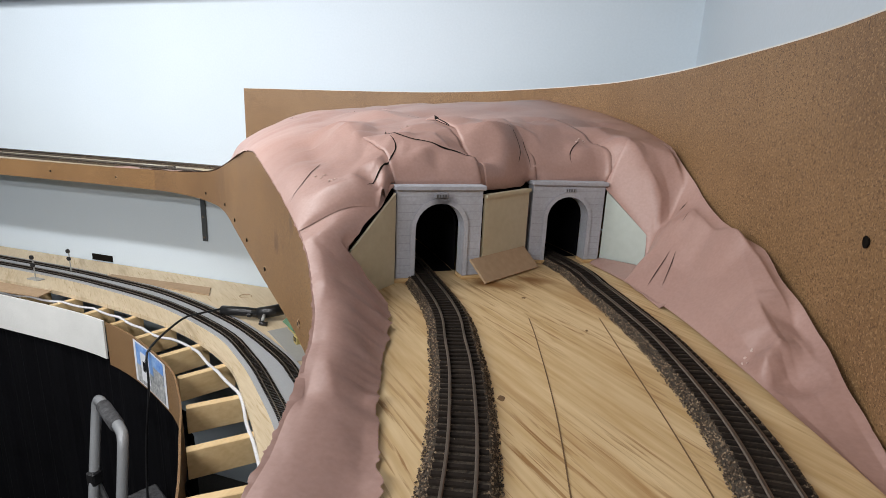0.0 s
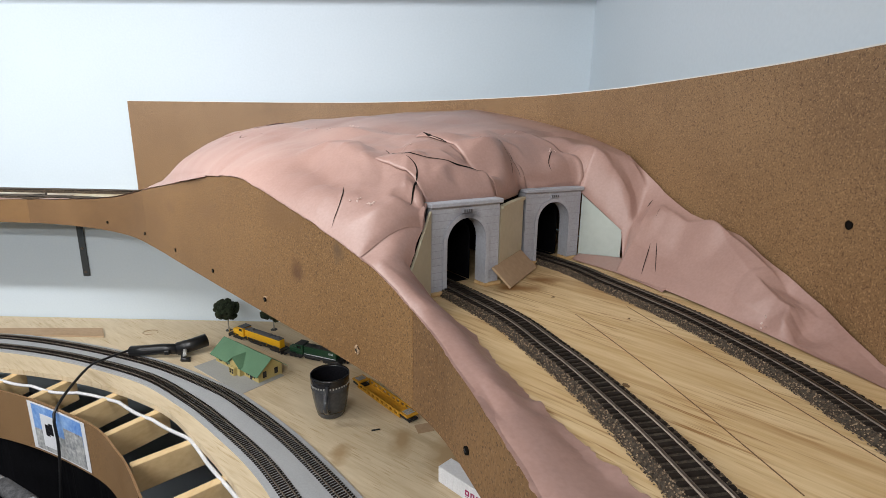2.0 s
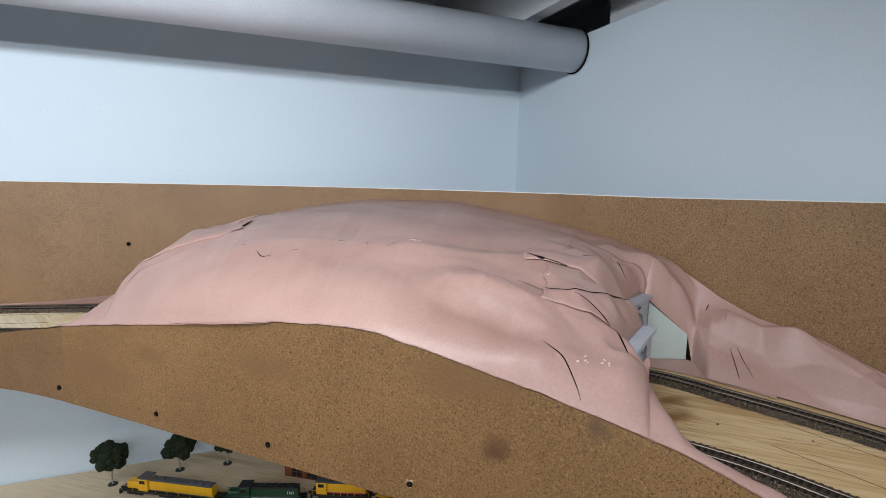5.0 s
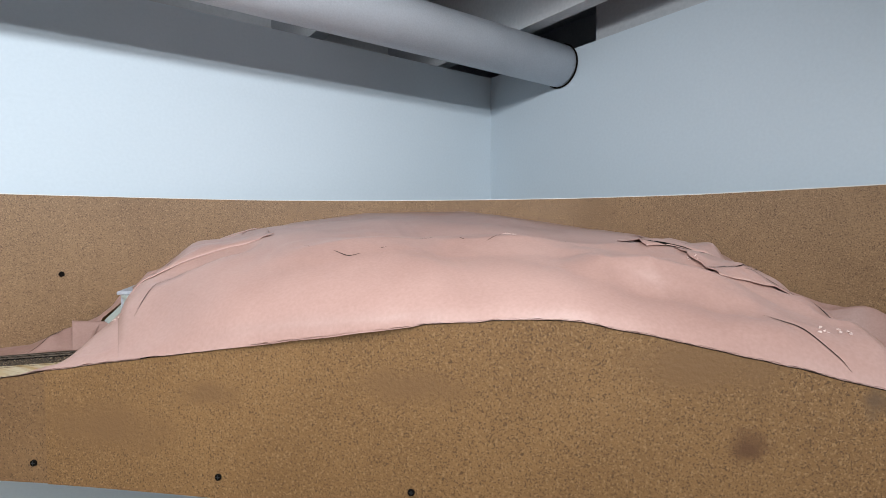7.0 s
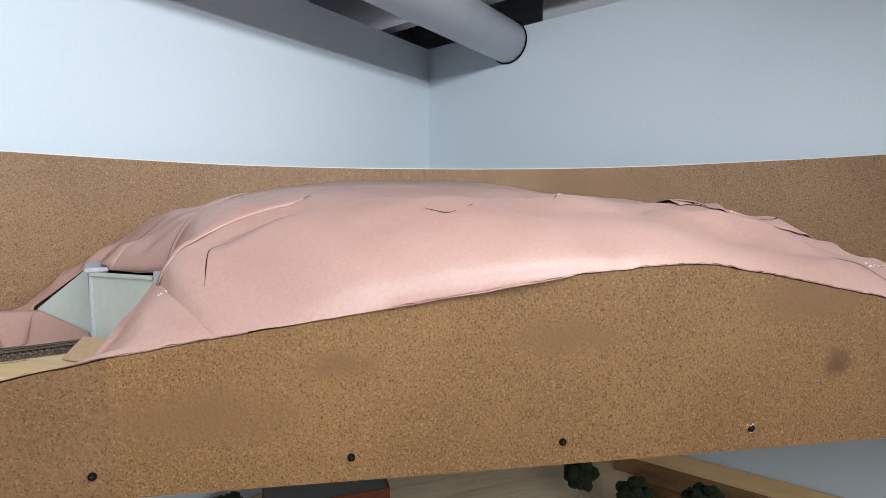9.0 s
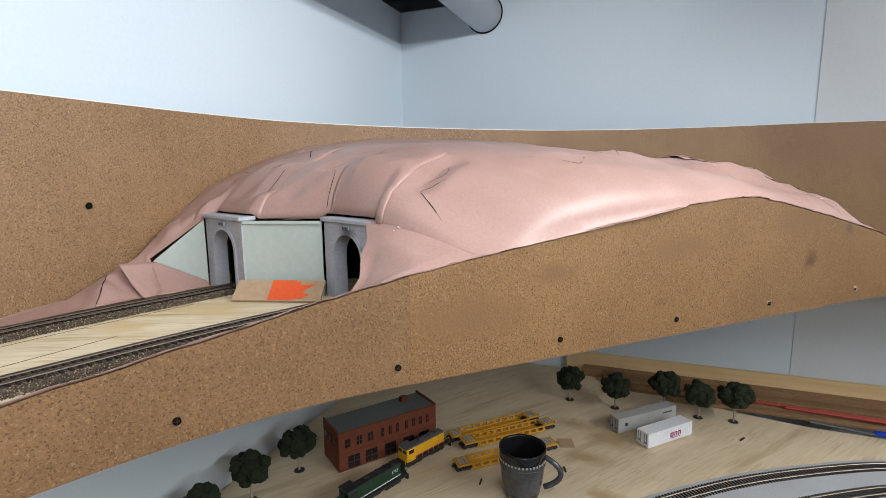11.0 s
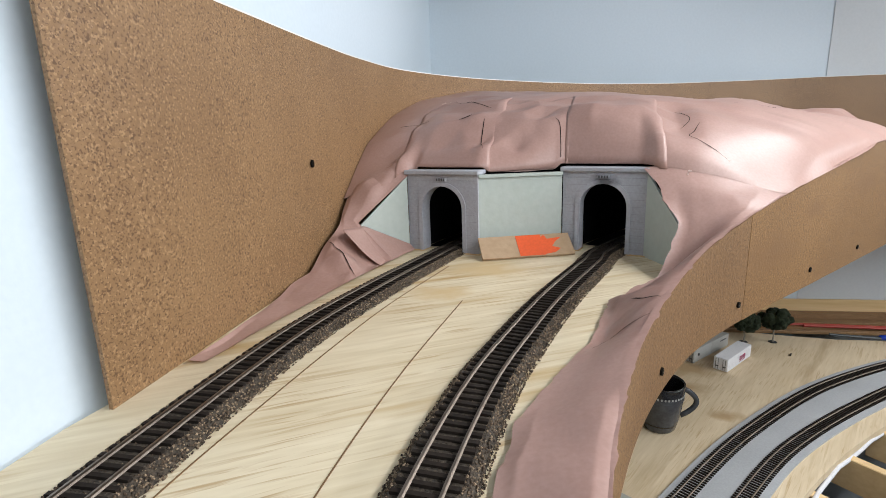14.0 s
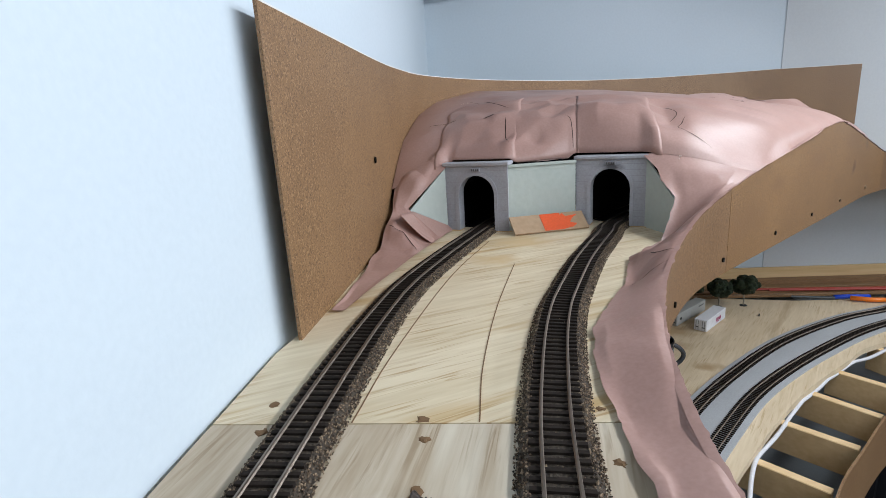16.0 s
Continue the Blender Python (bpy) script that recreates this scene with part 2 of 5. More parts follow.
M_WHITE = plain("white_plastic", (0.74, 0.75, 0.78), 0.5)
M_BOXGREY = plain("trailer_grey", (0.36, 0.36, 0.34), 0.6)
M_MAGENTA = plain("magenta_print", (0.35, 0.01, 0.10), 0.6)
M_MUG = mat("glazed_mug", (0.035, 0.037, 0.042), (0.075, 0.078, 0.085), 30, 0.22, bump=0.1, fine=150)
M_MUGDARK = plain("glazed_mug_rim", (0.010, 0.010, 0.012), 0.15)
M_LEAF = mat("tree_foam", (0.004, 0.009, 0.003), (0.020, 0.032, 0.010), 120, 0.95, bump=0.8, fine=400)
M_TRUNK = plain("tree_trunk", (0.30, 0.27, 0.22), 0.8)
M_TOOL = plain("black_plastic", (0.010, 0.010, 0.011), 0.35)
M_CABLE = plain("white_cable", (0.62, 0.62, 0.64), 0.5)
M_TUBE = plain("grey_tube", (0.30, 0.31, 0.32), 0.4, 0.3)
M_FOAM = mat("worn_foam", (0.01, 0.01, 0.011), (0.12, 0.12, 0.125), 90, 0.9, bump=0.4, fine=300)
M_SKY = mat("photo_sky", (0.05, 0.20, 0.62), (0.35, 0.55, 0.85), 18, 0.4)
M_PHOTO = mat("photo_grey", (0.16, 0.17, 0.19), (0.62, 0.62, 0.60), 60, 0.4)
M_RED = plain("red_rod", (0.35, 0.04, 0.025), 0.5)
M_BLUE = plain("blue_grip", (0.01, 0.06, 0.55), 0.4)
M_ORGRIP = plain("orange_grip", (0.85, 0.20, 0.01), 0.4)
M_BLACK = mat("black_cloth", (0.0015, 0.0015, 0.002), (0.004, 0.004, 0.0055), 9, 0.85, bump=0.06, spec=0.08)
M_DUCT = plain("painted_duct", (0.62, 0.65, 0.70), 0.45)
M_STEEL = plain("grey_steel", (0.10, 0.11, 0.115), 0.45, 0.6)
# Near-black of screw heads; also stands for shade inside cuts, holes and joints.
M_DARK = mat("black_and_gap_shade", (0.005, 0.004, 0.003), (0.010, 0.008, 0.006), 60, 0.95, bump=0, spec=0.1)
M_COURSE = plain("course_groove", (0.32, 0.32, 0.345), 0.8)


# ---- small mesh kit ----
def part(name, bm, material, parent=None, label="", smooth=False):
    me = bpy.data.meshes.new(name)
    if smooth:
        for f in bm.faces:
            f.smooth = True
    bm.to_mesh(me)
    bm.free()
    me.materials.append(material)
    ob = new(name, me)
    if parent:
        ob.parent = parent
    if label:
        ob["label"] = label
    return ob


def thing(name, label, category, group="", kind="", at=None):
    ob = new(name)
    ob.empty_display_size = 0.02
    if at is not None:
        ob.matrix_world = at
    return tagged(ob, label, category, group, kind)


def box(bm, size, m=Matrix(), bevel=0.0):
    g = bmesh.ops.create_cube(bm, size=1, matrix=m @ Matrix.Diagonal((*size, 1)))
    if bevel:
        es = list({e for v in g["verts"] for e in v.link_edges})
        bmesh.ops.bevel(bm, geom=es, offset=bevel, segments=1, affect="EDGES")
    return bm


def boxes(*rows, bevel=0.0):
    """One bmesh of boxes given as (x0, x1, y0, y1, z0, z1)."""
    bm = bmesh.new()
    for x0, x1, y0, y1, z0, z1 in rows:
        box(bm, (x1 - x0, y1 - y0, z1 - z0), Matrix.Translation(((x0 + x1) / 2, (y0 + y1) / 2, (z0 + z1) / 2)), bevel)
    return bm


def cyl(bm, r0, r1, h, m=Matrix(), seg=24, caps=True):
    bmesh.ops.create_cone(bm, cap_ends=caps, segments=seg, radius1=r0, radius2=r1, depth=h, matrix=m)
    return bm


def lathe(profile, seg=32):
    bm = bmesh.new()
    rings = [[bm.verts.new((r * math.cos(2 * math.pi * k / seg), r * math.sin(2 * math.pi * k / seg), z)) for k in range(seg)] for r, z in profile]
    for a, b in zip(rings, rings[1:]):
        for k in range(seg):
            bm.faces.new((a[k], a[(k + 1) % seg], b[(k + 1) % seg], b[k]))
    return bm


def extrude_poly(points, z0, z1):
    """A flat outline raised from z0 to z1."""
    bm = bmesh.new()
    lo = [bm.verts.new((x, y, z0)) for x, y in points]
    hi = [bm.verts.new((x, y, z1)) for x, y in points]
    n = len(points)
    for k in range(n):
        bm.faces.new((lo[k], lo[(k + 1) % n], hi[(k + 1) % n], hi[k]))
    bm.faces.new(hi)
    bm.faces.new(lo[::-1])
    bmesh.ops.recalc_face_normals(bm, faces=bm.faces)
    return bm


def spline(points, step=0.02):
    """Catmull-Rom through plan points, resampled evenly."""
    p = [np.array(q, float) for q in points]
    p = [2 * p[0] - p[1], *p, 2 * p[-1] - p[-2]]
    out = []
    for a, b, c, d in zip(p, p[1:], p[2:], p[3:]):
        for k in range(24):
            t = k / 24
            out.append(0.5 * (2 * b + (c - a) * t + (2 * a - 5 * b + 4 * c - d) * t * t + (3 * b - a - 3 * c + d) * t ** 3))
    out.append(p[-2])
    out = np.array(out)
    s = np.r_[0, np.cumsum(np.linalg.norm(np.diff(out, axis=0), axis=1))]
    q = np.linspace(0, s[-1], max(2, int(round(s[-1] / step)) + 1))
    return np.stack([np.interp(q, s, out[:, k]) for k in range(out.shape[1])], 1)


def normals2(line):
    d = np.gradient(line[:, :2], axis=0)
    d /= np.linalg.norm(d, axis=1)[:, None]
    return np.stack([-d[:, 1], d[:, 0]], 1)


def sweep(line, section, closed=True, z=0.0):
    """A section [(offset to the left, height), ...] carried along a plan line."""
    n = normals2(line)
    bm = bmesh.new()
    rings = [[bm.verts.new((p[0] + q[0] * o, p[1] + q[1] * o, z + h)) for o, h in section] for p, q in zip(line, n)]
    k = len(section)
    for a, b in zip(rings, rings[1:]):
        for i in range(k if closed else k - 1):
            bm.faces.new((a[i], a[(i + 1) % k], b[(i + 1) % k], b[i]))
    if closed:
        bm.faces.new(rings[0][::-1])
        bm.faces.new(rings[-1])
    bmesh.ops.recalc_face_normals(bm, faces=bm.faces)
    return bm


def tube(points, r, seg=8):
    """A round bar or cable along 3D points."""
    p = [Vector(q) for q in points]
    bm = bmesh.new()
    rings = []
    side = None
    for i, q in enumerate(p):
        d = (p[min(i + 1, len(p) - 1)] - p[max(i - 1, 0)]).normalized()
        side = (side - d * side.dot(d)).normalized() if side else d.orthogonal().normalized()
        up = d.cross(side)
        rings.append([bm.verts.new(q + r * (math.cos(2 * math.pi * k / seg) * side + math.sin(2 * math.pi * k / seg) * up)) for k in range(seg)])
    for a, b in zip(rings, rings[1:]):
        for k in range(seg):
            bm.faces.new((a[k], a[(k + 1) % seg], b[(k + 1) % seg], b[k]))
    bm.faces.new(rings[0][::-1])
    bm.faces.new(rings[-1])
    return bm


def sweep_ring(radius, thick, centre):
    """A thin round ring that faces along x."""
    return tube([(centre[0], centre[1] + radius * math.cos(a), centre[2] + radius * math.sin(a)) for a in [2 * math.pi * k / 40 for k in range(41)]], thick, 6)


# ---- plan ----
DECK, TABLE = 1.333, 0.897
FASCIA = spline([(-2.9, -0.30), (-2.2, -0.295), (-1.75, -0.29), (-1.52, -0.298), (-1.35, -0.340), (-1.20, -0.415), (-1.083, -0.509), (-0.90, -0.690), (-0.70, -0.889), (-0.50, -1.087), (-0.425, -1.180), (-0.387, -1.254), (-0.345, -1.38), (-0.32, -1.55), (-0.31, -2.3)], 0.015)
BACK = spline([(-0.010, -1.370), (-0.013, -1.20), (-0.018, -1.086), (-0.037, -0.955), (-0.100, -0.740), (-0.184, -0.524), (-0.262, -0.41), (-0.346, -0.314), (-0.511, -0.168), (-0.70, -0.066), (-0.87, -0.034), (-1.02, -0.025), (-1.20, -0.022), (-1.397, -0.019)], 0.015)
TRACK_IN = spline([(-0.215, -2.3), (-0.222, -1.75), (-0.236, -1.45), (-0.252, -1.335), (-0.272, -1.25), (-0.303, -1.157), (-0.36, -1.035), (-0.55, -0.765), (-0.77, -0.535), (-0.97, -0.390), (-1.05, -0.355), (-1.17, -0.306), (-1.27, -0.272), (-1.36, -0.246), (-1.47, -0.227), (-1.60, -0.214), (-1.9, -0.200), (-2.9, -0.19)], 0.007)
TRACK_OUT = spline([(-0.09, -2.3), (-0.088, -1.75), (-0.088, -1.40), (-0.094, -1.261), (-0.105, -1.178), (-0.130, -1.081), (-0.154, -1.017), (-0.191, -0.932), (-0.235, -0.84), (-0.40, -0.615), (-0.63, -0.40), (-0.84, -0.235), (-0.95, -0.185), (-1.05, -0.152), (-1.15, -0.122), (-1.26, -0.094), (-1.35, -0.081), (-1.46, -0.073), (-1.60, -0.069), (-1.9, -0.064), (-2.9, -0.06)], 0.007)
LOW_IN = spline([(-0.21, -2.3), (-0.27, -1.6), (-0.397, -1.253), (-0.555, -0.997), (-0.73, -0.774), (-0.896, -0.620), (-1.035, -0.510), (-1.213, -0.400), (-1.521, -0.290), (-1.828, -0.234), (-2.2, -0.20), (-2.9, -0.185)], 0.007)
LOW_OUT = spline([(-0.15, -2.3), (-0.20, -1.6), (-0.298, -1.315), (-0.362, -1.158), (-0.502, -0.931), (-0.69, -0.715), (-0.860, -0.558), (-0.99, -0.461), (-1.25, -0.325), (-1.607, -0.212), (-1.912, -0.168), (-2.25, -0.143), (-2.9, -0.13)], 0.007)
LOW_EDGE = spline([(-0.31, -2.3), (-0.36, -1.6), (-0.507, -1.175), (-0.603, -1.032), (-0.755, -0.842), (-0.931, -0.668), (-1.1, -0.535), (-1.393, -0.416), (-1.832, -0.345), (-2.257, -0.32), (-2.9, -0.31)], 0.015)
LOW_FASCIA = spline([(-0.50, -2.3), (-0.56, -1.55), (-0.70, -1.16), (-0.80, -0.995), (-0.943, -0.837), (-1.058, -0.721), (-1.22, -0.606), (-1.573, -0.475), (-2.07, -0.435), (-2.9, -0.42)], 0.015)

# ---- the room ----
tagged(part("wall_north", boxes((-5.0, 0.12, 0.0, 0.12, 0, 2.003)), M_WALL), "pale blue-white painted basement wall behind the railway", "wall", kind="structure")
tagged(part("wall_east", boxes((0.0, 0.12, -4.5, 0.0, 0, 2.003)), M_WALL), "pale blue-white painted basement wall", "wall", kind="structure")
tagged(part("wall_east_2", boxes((-0.002, -0.0002, -4.498, -1.134, 0.002, 2.002)), M_WALL2), "warm white wall board lapped onto the basement wall", "wall", kind="structure")
tagged(part("wall_south", boxes((-5.0, 0.12, -4.62, -4.5, 0, 2.30)), M_WALL), "pale painted wall across the room", "wall", kind="structure")
tagged(part("wall_west", boxes((-5.12, -5.0, -4.62, 0.12, 0, 2.30)), M_WALL), "pale painted wall across the room", "wall", kind="structure")
tagged(part("floor", boxes((-5.12, 0.12, -4.62, 0.12, -0.1, 0)), M_FLOOR), "concrete basement floor, coloured dark for the shade under the frame", "floor", kind="structure")
tagged(part("ceiling", boxes((-5.12, 0.45, -4.62, 0.45, 2.26, 2.34), *[(-5.0 + 0.405 * k, -4.962 + 0.405 * k, -4.5, 0.38, 2.035, 2.26) for k in range(13)], (-5.0, 0.42, 0.38, 0.42, 2.0, 2.26), (0.38, 0.42, -4.5, 0.38, 2.0, 2.26), (0.035, 0.075, -4.5, -0.36, 2.012, 2.26), (-5.0, 0.42, 0.09, 0.38, 2.003, 2.03)), M_CEIL), "open ceiling joists painted white", "ceiling", kind="structure")

duct = thing("air_duct", "round white-painted duct running under the joists into the wall", "duct")
bm = bmesh.new()
cyl(bm, 0.053, 0.053, 4.9, pose(-2.455, -0.278, 1.968, 0, 90, 0), 40)
part("pipe", bm, M_DUCT, duct, smooth=True)
part("wall_seam", sweep_ring(0.0545, 0.0022, (-0.0035, -0.278, 1.968)), M_DARK, duct, "dark open joint at the wall")
for x in (-0.95, -2.2, -3.5):
    part("strap", boxes((x - 0.012, x + 0.012, -0.334, -0.331, 1.968, 2.04)), M_DUCT, duct)

# ---- upper deck: board, backdrop, fascia ----
zf_k = [(-1.2, 1.338), (-0.62, 1.339), (-0.40, 1.346), (-0.25, 1.357), (-0.15, 1.370), (-0.06, 1.386), (0.02, 1.400), (0.10, 1.412), (0.25, 1.434), (0.43, 1.460), (0.50, 1.4655), (0.555, 1.465), (0.635, 1.450), (0.74, 1.428), (0.85, 1.402), (0.93, 1.377), (1.0, 1.357), (1.10, 1.346), (1.3, 1.340), (2.2, 1.338)]
S_F = np.r_[0, np.cumsum(np.linalg.norm(np.diff(FASCIA, axis=0), axis=1))]
S_F -= S_F[np.argmin(np.hypot(FASCIA[:, 0] + 1.083, FASCIA[:, 1] + 0.509))]


def fascia_top(s):
    return float(np.interp(s, [a for a, b in zf_k], [b for a, b in zf_k])) + 0.0012 * noise.noise((s * 40, 0, 0)) + 0.0008 * noise.noise((s * 130, 3, 0))


def sheet(line, tops, bottoms, thick, name, material, parent=None, label=""):
    """A standing sheet that follows a plan line, with its own top and bottom edge."""
    n = normals2(line)
    bm = bmesh.new()
    rings = []
    for p, q, hi, lo in zip(line, n, tops, bottoms):
        a, b = p, p + q * thick
        rings.append([bm.verts.new((*a, lo)), bm.verts.new((*b, lo)), bm.verts.new((*b, hi)), bm.verts.new((*a, hi))])
    for a, b in zip(rings, rings[1:]):
        for i in range(4):
            bm.faces.new((a[i], a[(i + 1) % 4], b[(i + 1) % 4], b[i]))
    bm.faces.new(rings[0][::-1])
    bm.faces.new(rings[-1])
    bmesh.ops.recalc_face_normals(bm, faces=bm.faces)
    return part(name, bm, material, parent, label)


# deck board: between the inside of the fascia and the wall
inner = [(p[0] + q[0] * 0.008, p[1] + q[1] * 0.008) for p, q in zip(FASCIA, normals2(FASCIA))]
deck_all = [*inner, (-0.012, -2.3), (-0.012, -1.0), (-0.04, -0.85), (-0.30, -0.30), (-0.85, -0.03), (-1.0, -0.014), (-1.38, -0.012), (-1.42, -0.006), (-2.9, -0.006)]
deck = thing("railway_deck", "bare plywood railway deck with scored lines and knots", "plywood deck")


def deck_piece(cuts, material, label):
    bm = extrude_poly(deck_all, DECK - 0.012, DECK)
    for co, no in cuts:
        g = bmesh.ops.bisect_plane(bm, geom=bm.verts[:] + bm.edges[:] + bm.faces[:], plane_co=co, plane_no=no, clear_outer=True)
        bmesh.ops.edgeloop_fill(bm, edges=[e for e in g["geom_cut"] if isinstance(e, bmesh.types.BMEdge)])
    return part("plywood_panel", bm, material, deck, label)


deck_piece([((-0.7, -0.7, 0), (-1, 1, 0))], M_PLY_A, "amber plywood panel with long grain")
deck_piece([((-0.7005, -0.6995, 0), (1, -1, 0)), ((-1.5235, 0, 0), (-1, 0, 0))], M_PLY_B, "pale plywood panel with yellow stains")
deck_piece([((-1.5248, 0, 0), (1, 0, 0))], M_PLY_C, "scuffed pale plywood panel")
for pts in ([(-0.192, -1.34), (-0.214, -1.22), (-0.242, -1.103), (-0.257, -1.049)], [(-0.118, -1.31), (-0.143, -1.2), (-0.169, -1.098), (-0.189, -1.019)], [(-1.523, -0.096), (-1.419, -0.106), (-1.217, -0.139), (-1.047, -0.184)], [(-1.523, -0.175), (-1.447, -0.177), (-1.327, -0.190), (-1.177, -0.215)]):
    part("scored_line", sweep(spline(pts, 0.01), [(-0.0004, 0), (-0.0004, 0.0004), (0.0004, 0.0004), (0.0004, 0)], True, DECK), M_PENCIL, deck)
for x, y, r in ((-0.253, -1.213, 0.0042), (-1.520, -0.140, 0.0050), (-1.540, -0.143, 0.0042), (-1.501, -0.037, 0.0040), (-1.510, -0.249, 0.0040), (-1.561, -0.249, 0.0045), (-1.533, -0.042, 0.0045), (-1.25, -0.345, 0.0035), (-0.272, -0.99, 0.003), (-0.20, -1.06, 0.0025), (-1.585, -0.144, 0.006)):
    bm = bmesh.new()
    cyl(bm, r * 0.72, r * 0.5, 0.0008, pose(x, y, DECK + 0.0004), 14)
    for v in bm.verts:
        v.co.x += 0.7 * r * noise.noise(v.co * 400)
        v.co.y += 0.8 * r * noise.noise(v.co * 400 + Vector((5, 5, 5)))
    part("knot", bm, M_PENCIL, deck)

fascia = thing("fascia", "curved brown hardboard fascia with hill-shaped top edge", "fascia")
for lo, hi, material, dz, out in ((-2.2, -0.50, M_FASC, 0.0, 0.0), (-0.50, 0.02, M_FASC2, -0.0005, 0.0003), (0.018, 0.93, M_FASC, 0.0, 0.0), (0.928, 1.42, M_FASC2, -0.0005, 0.0003), (1.418, 2.5, M_FASC, 0.0, 0.0)):
    k2 = (S_F > lo - 0.008) & (S_F < hi + 0.008)
    ln = FASCIA[k2] + normals2(FASCIA)[k2] * out
    sheet(ln, [fascia_top(s) + dz for s in S_F[k2]], [1.280 - dz] * k2.sum(), 0.004, "panel", material, fascia)
nf = normals2(FASCIA)
for s in (-0.205, 0.0, 0.203, 0.40, 0.604, 0.822, 1.03, -0.665, -0.95):
    i = int(np.argmin(abs(S_F - s)))
    d = FASCIA[i] - nf[i] * 0.0006
    bm = bmesh.new()
    m = Matrix.Translation((d[0], d[1], 1.302 if s > -0.3 else 1.308)) @ Matrix.Rotation(math.atan2(nf[i][1], nf[i][0]), 4, "Z") @ pose(0, 0, 0, 0, 90, 0)
    cyl(bm, 0.0034, 0.0034, 0.002, m, 14)
    sc = part("screw", bm, M_DARK, fascia, "black countersunk screw head")
    bm = bmesh.new()
    box(bm, (0.0008, 0.004, 0.0006), m @ Matrix.Translation((0, 0, -0.0012)))
    box(bm, (0.004, 0.0008, 0.0006), m @ Matrix.Translation((0, 0, -0.0012)))
    part("slot", bm, M_LOCOBLACK, sc)
    if s in (0.604, 0.822, -0.665):
        bm = bmesh.new()
        cyl(bm, 0.0050, 0.0046, 0.0008, m @ Matrix.Translation((0, 0, 0.0004)), 18)
        for v in bm.verts:
            v.co += Vector((1, 1, 1)) * 0.0022 * noise.noise(v.co * 330)
        part("torn_rim", bm, M_CARD, fascia, "pale torn fibres round the screw")

backdrop = thing("backdrop", "curved brown hardboard backdrop standing against the walls", "backdrop")
nb = len(BACK)
top_b = [float(np.interp(p[1], (-1.1, -0.7), (1.6145, 1.607))) for p in BACK]
sheet(BACK, top_b, [DECK] * nb, -0.003, "sheet", M_HARD, backdrop)
sheet(BACK, [z + 0.0016 for z in top_b], [z + 0.0001 for z in top_b], -0.003, "top_edge", M_EDGE, backdrop, "white sawn edge")

for (x, y, z), turn in (((-0.0165, -1.107, 1.451), 90), ((-1.064, -0.0255, 1.464), 0)):
    bm = bmesh.new()
    cyl(bm, 0.0046, 0.0042, 0.0016, pose(x, y, z, 90, 0, turn), 16)
    for v in bm.verts:
        v.co.z += 0.0012 * noise.noise(v.co * 500)
    part("hole", bm, M_DARK, backdrop, "dark ragged hole")

# ---- lower table ----
table_all = [*[tuple(p) for p in LOW_EDGE], (-2.9, -0.006), (-0.006, -0.006), (-0.006, -0.72), (-0.11, -0.80), (-0.16, -1.00), (-0.185, -1.15), (-0.185, -2.3)]
tagged(part("lower_table", extrude_poly(table_all, TABLE - 0.014, TABLE), M_TABLE), "light plywood table of the lower railway level", "table top")


# ---- tracks ----
def stones(line, z, parent):
    """Loose ballast grains on both shoulders where the track runs in the open, as one mesh."""
    rng = np.random.default_rng(7)
    open_run = [i for i, p in enumerate(line) if (-1.75 < p[1] < -0.80) or (-2.1 < p[0] < -0.93)]
    per = 95
    idx = np.repeat(open_run, per)
    nn = normals2(line)
    dd = np.stack([nn[:, 1], -nn[:, 0]], 1)
    side = rng.choice([-1, 1], len(idx))
    o = side * rng.uniform(0.0145, 0.0235, len(idx))
    inner_fill = rng.random(len(idx)) < 0.10
    o[inner_fill] = rng.uniform(-0.0145, 0.0145, inner_fill.sum())
    c = line[idx] + nn[idx] * o[:, None] + dd[idx] * rng.uniform(-0.0035, 0.0035, len(idx))[:, None]
    h = np.clip((0.0225 - abs(o)) / 0.0055, 0, 1) * 0.0062
    size = rng.uniform(0.0005, 0.00095, len(idx))
    h[inner_fill] -= 0.0002
    base = np.array([(1, 0, 0), (-1, 0, 0), (0, 1, 0), (0, -1, 0), (0, 0, 1), (0, 0, -1)], float)
    v = base[None] * size[:, None, None] * rng.uniform(0.6, 1.35, (len(idx), 6, 3))
    ang = rng.uniform(0, math.pi, len(idx))
    x, y = v[..., 0] * np.cos(ang)[:, None] - v[..., 1] * np.sin(ang)[:, None], v[..., 0] * np.sin(ang)[:, None] + v[..., 1] * np.cos(ang)[:, None]
    v = np.stack([x + c[:, 0, None], y + c[:, 1, None], v[..., 2] + (z + h)[:, None]], -1).reshape(-1, 3)
    f = np.array([(0, 2, 4), (2, 1, 4), (1, 3, 4), (3, 0, 4), (2, 0, 5), (1, 2, 5), (3, 1, 5), (0, 3, 5)])
    f = (f[None] + 6 * np.arange(len(idx))[:, None, None]).reshape(-1, 3)
    me = bpy.data.meshes.new("ballast_gravel")
    me.from_pydata(v.tolist(), [], f.tolist())
    me.materials.append(M_STONE)
    ob = new("ballast_gravel", me)
    ob.parent = parent
    ob["kind"] = "stuff"


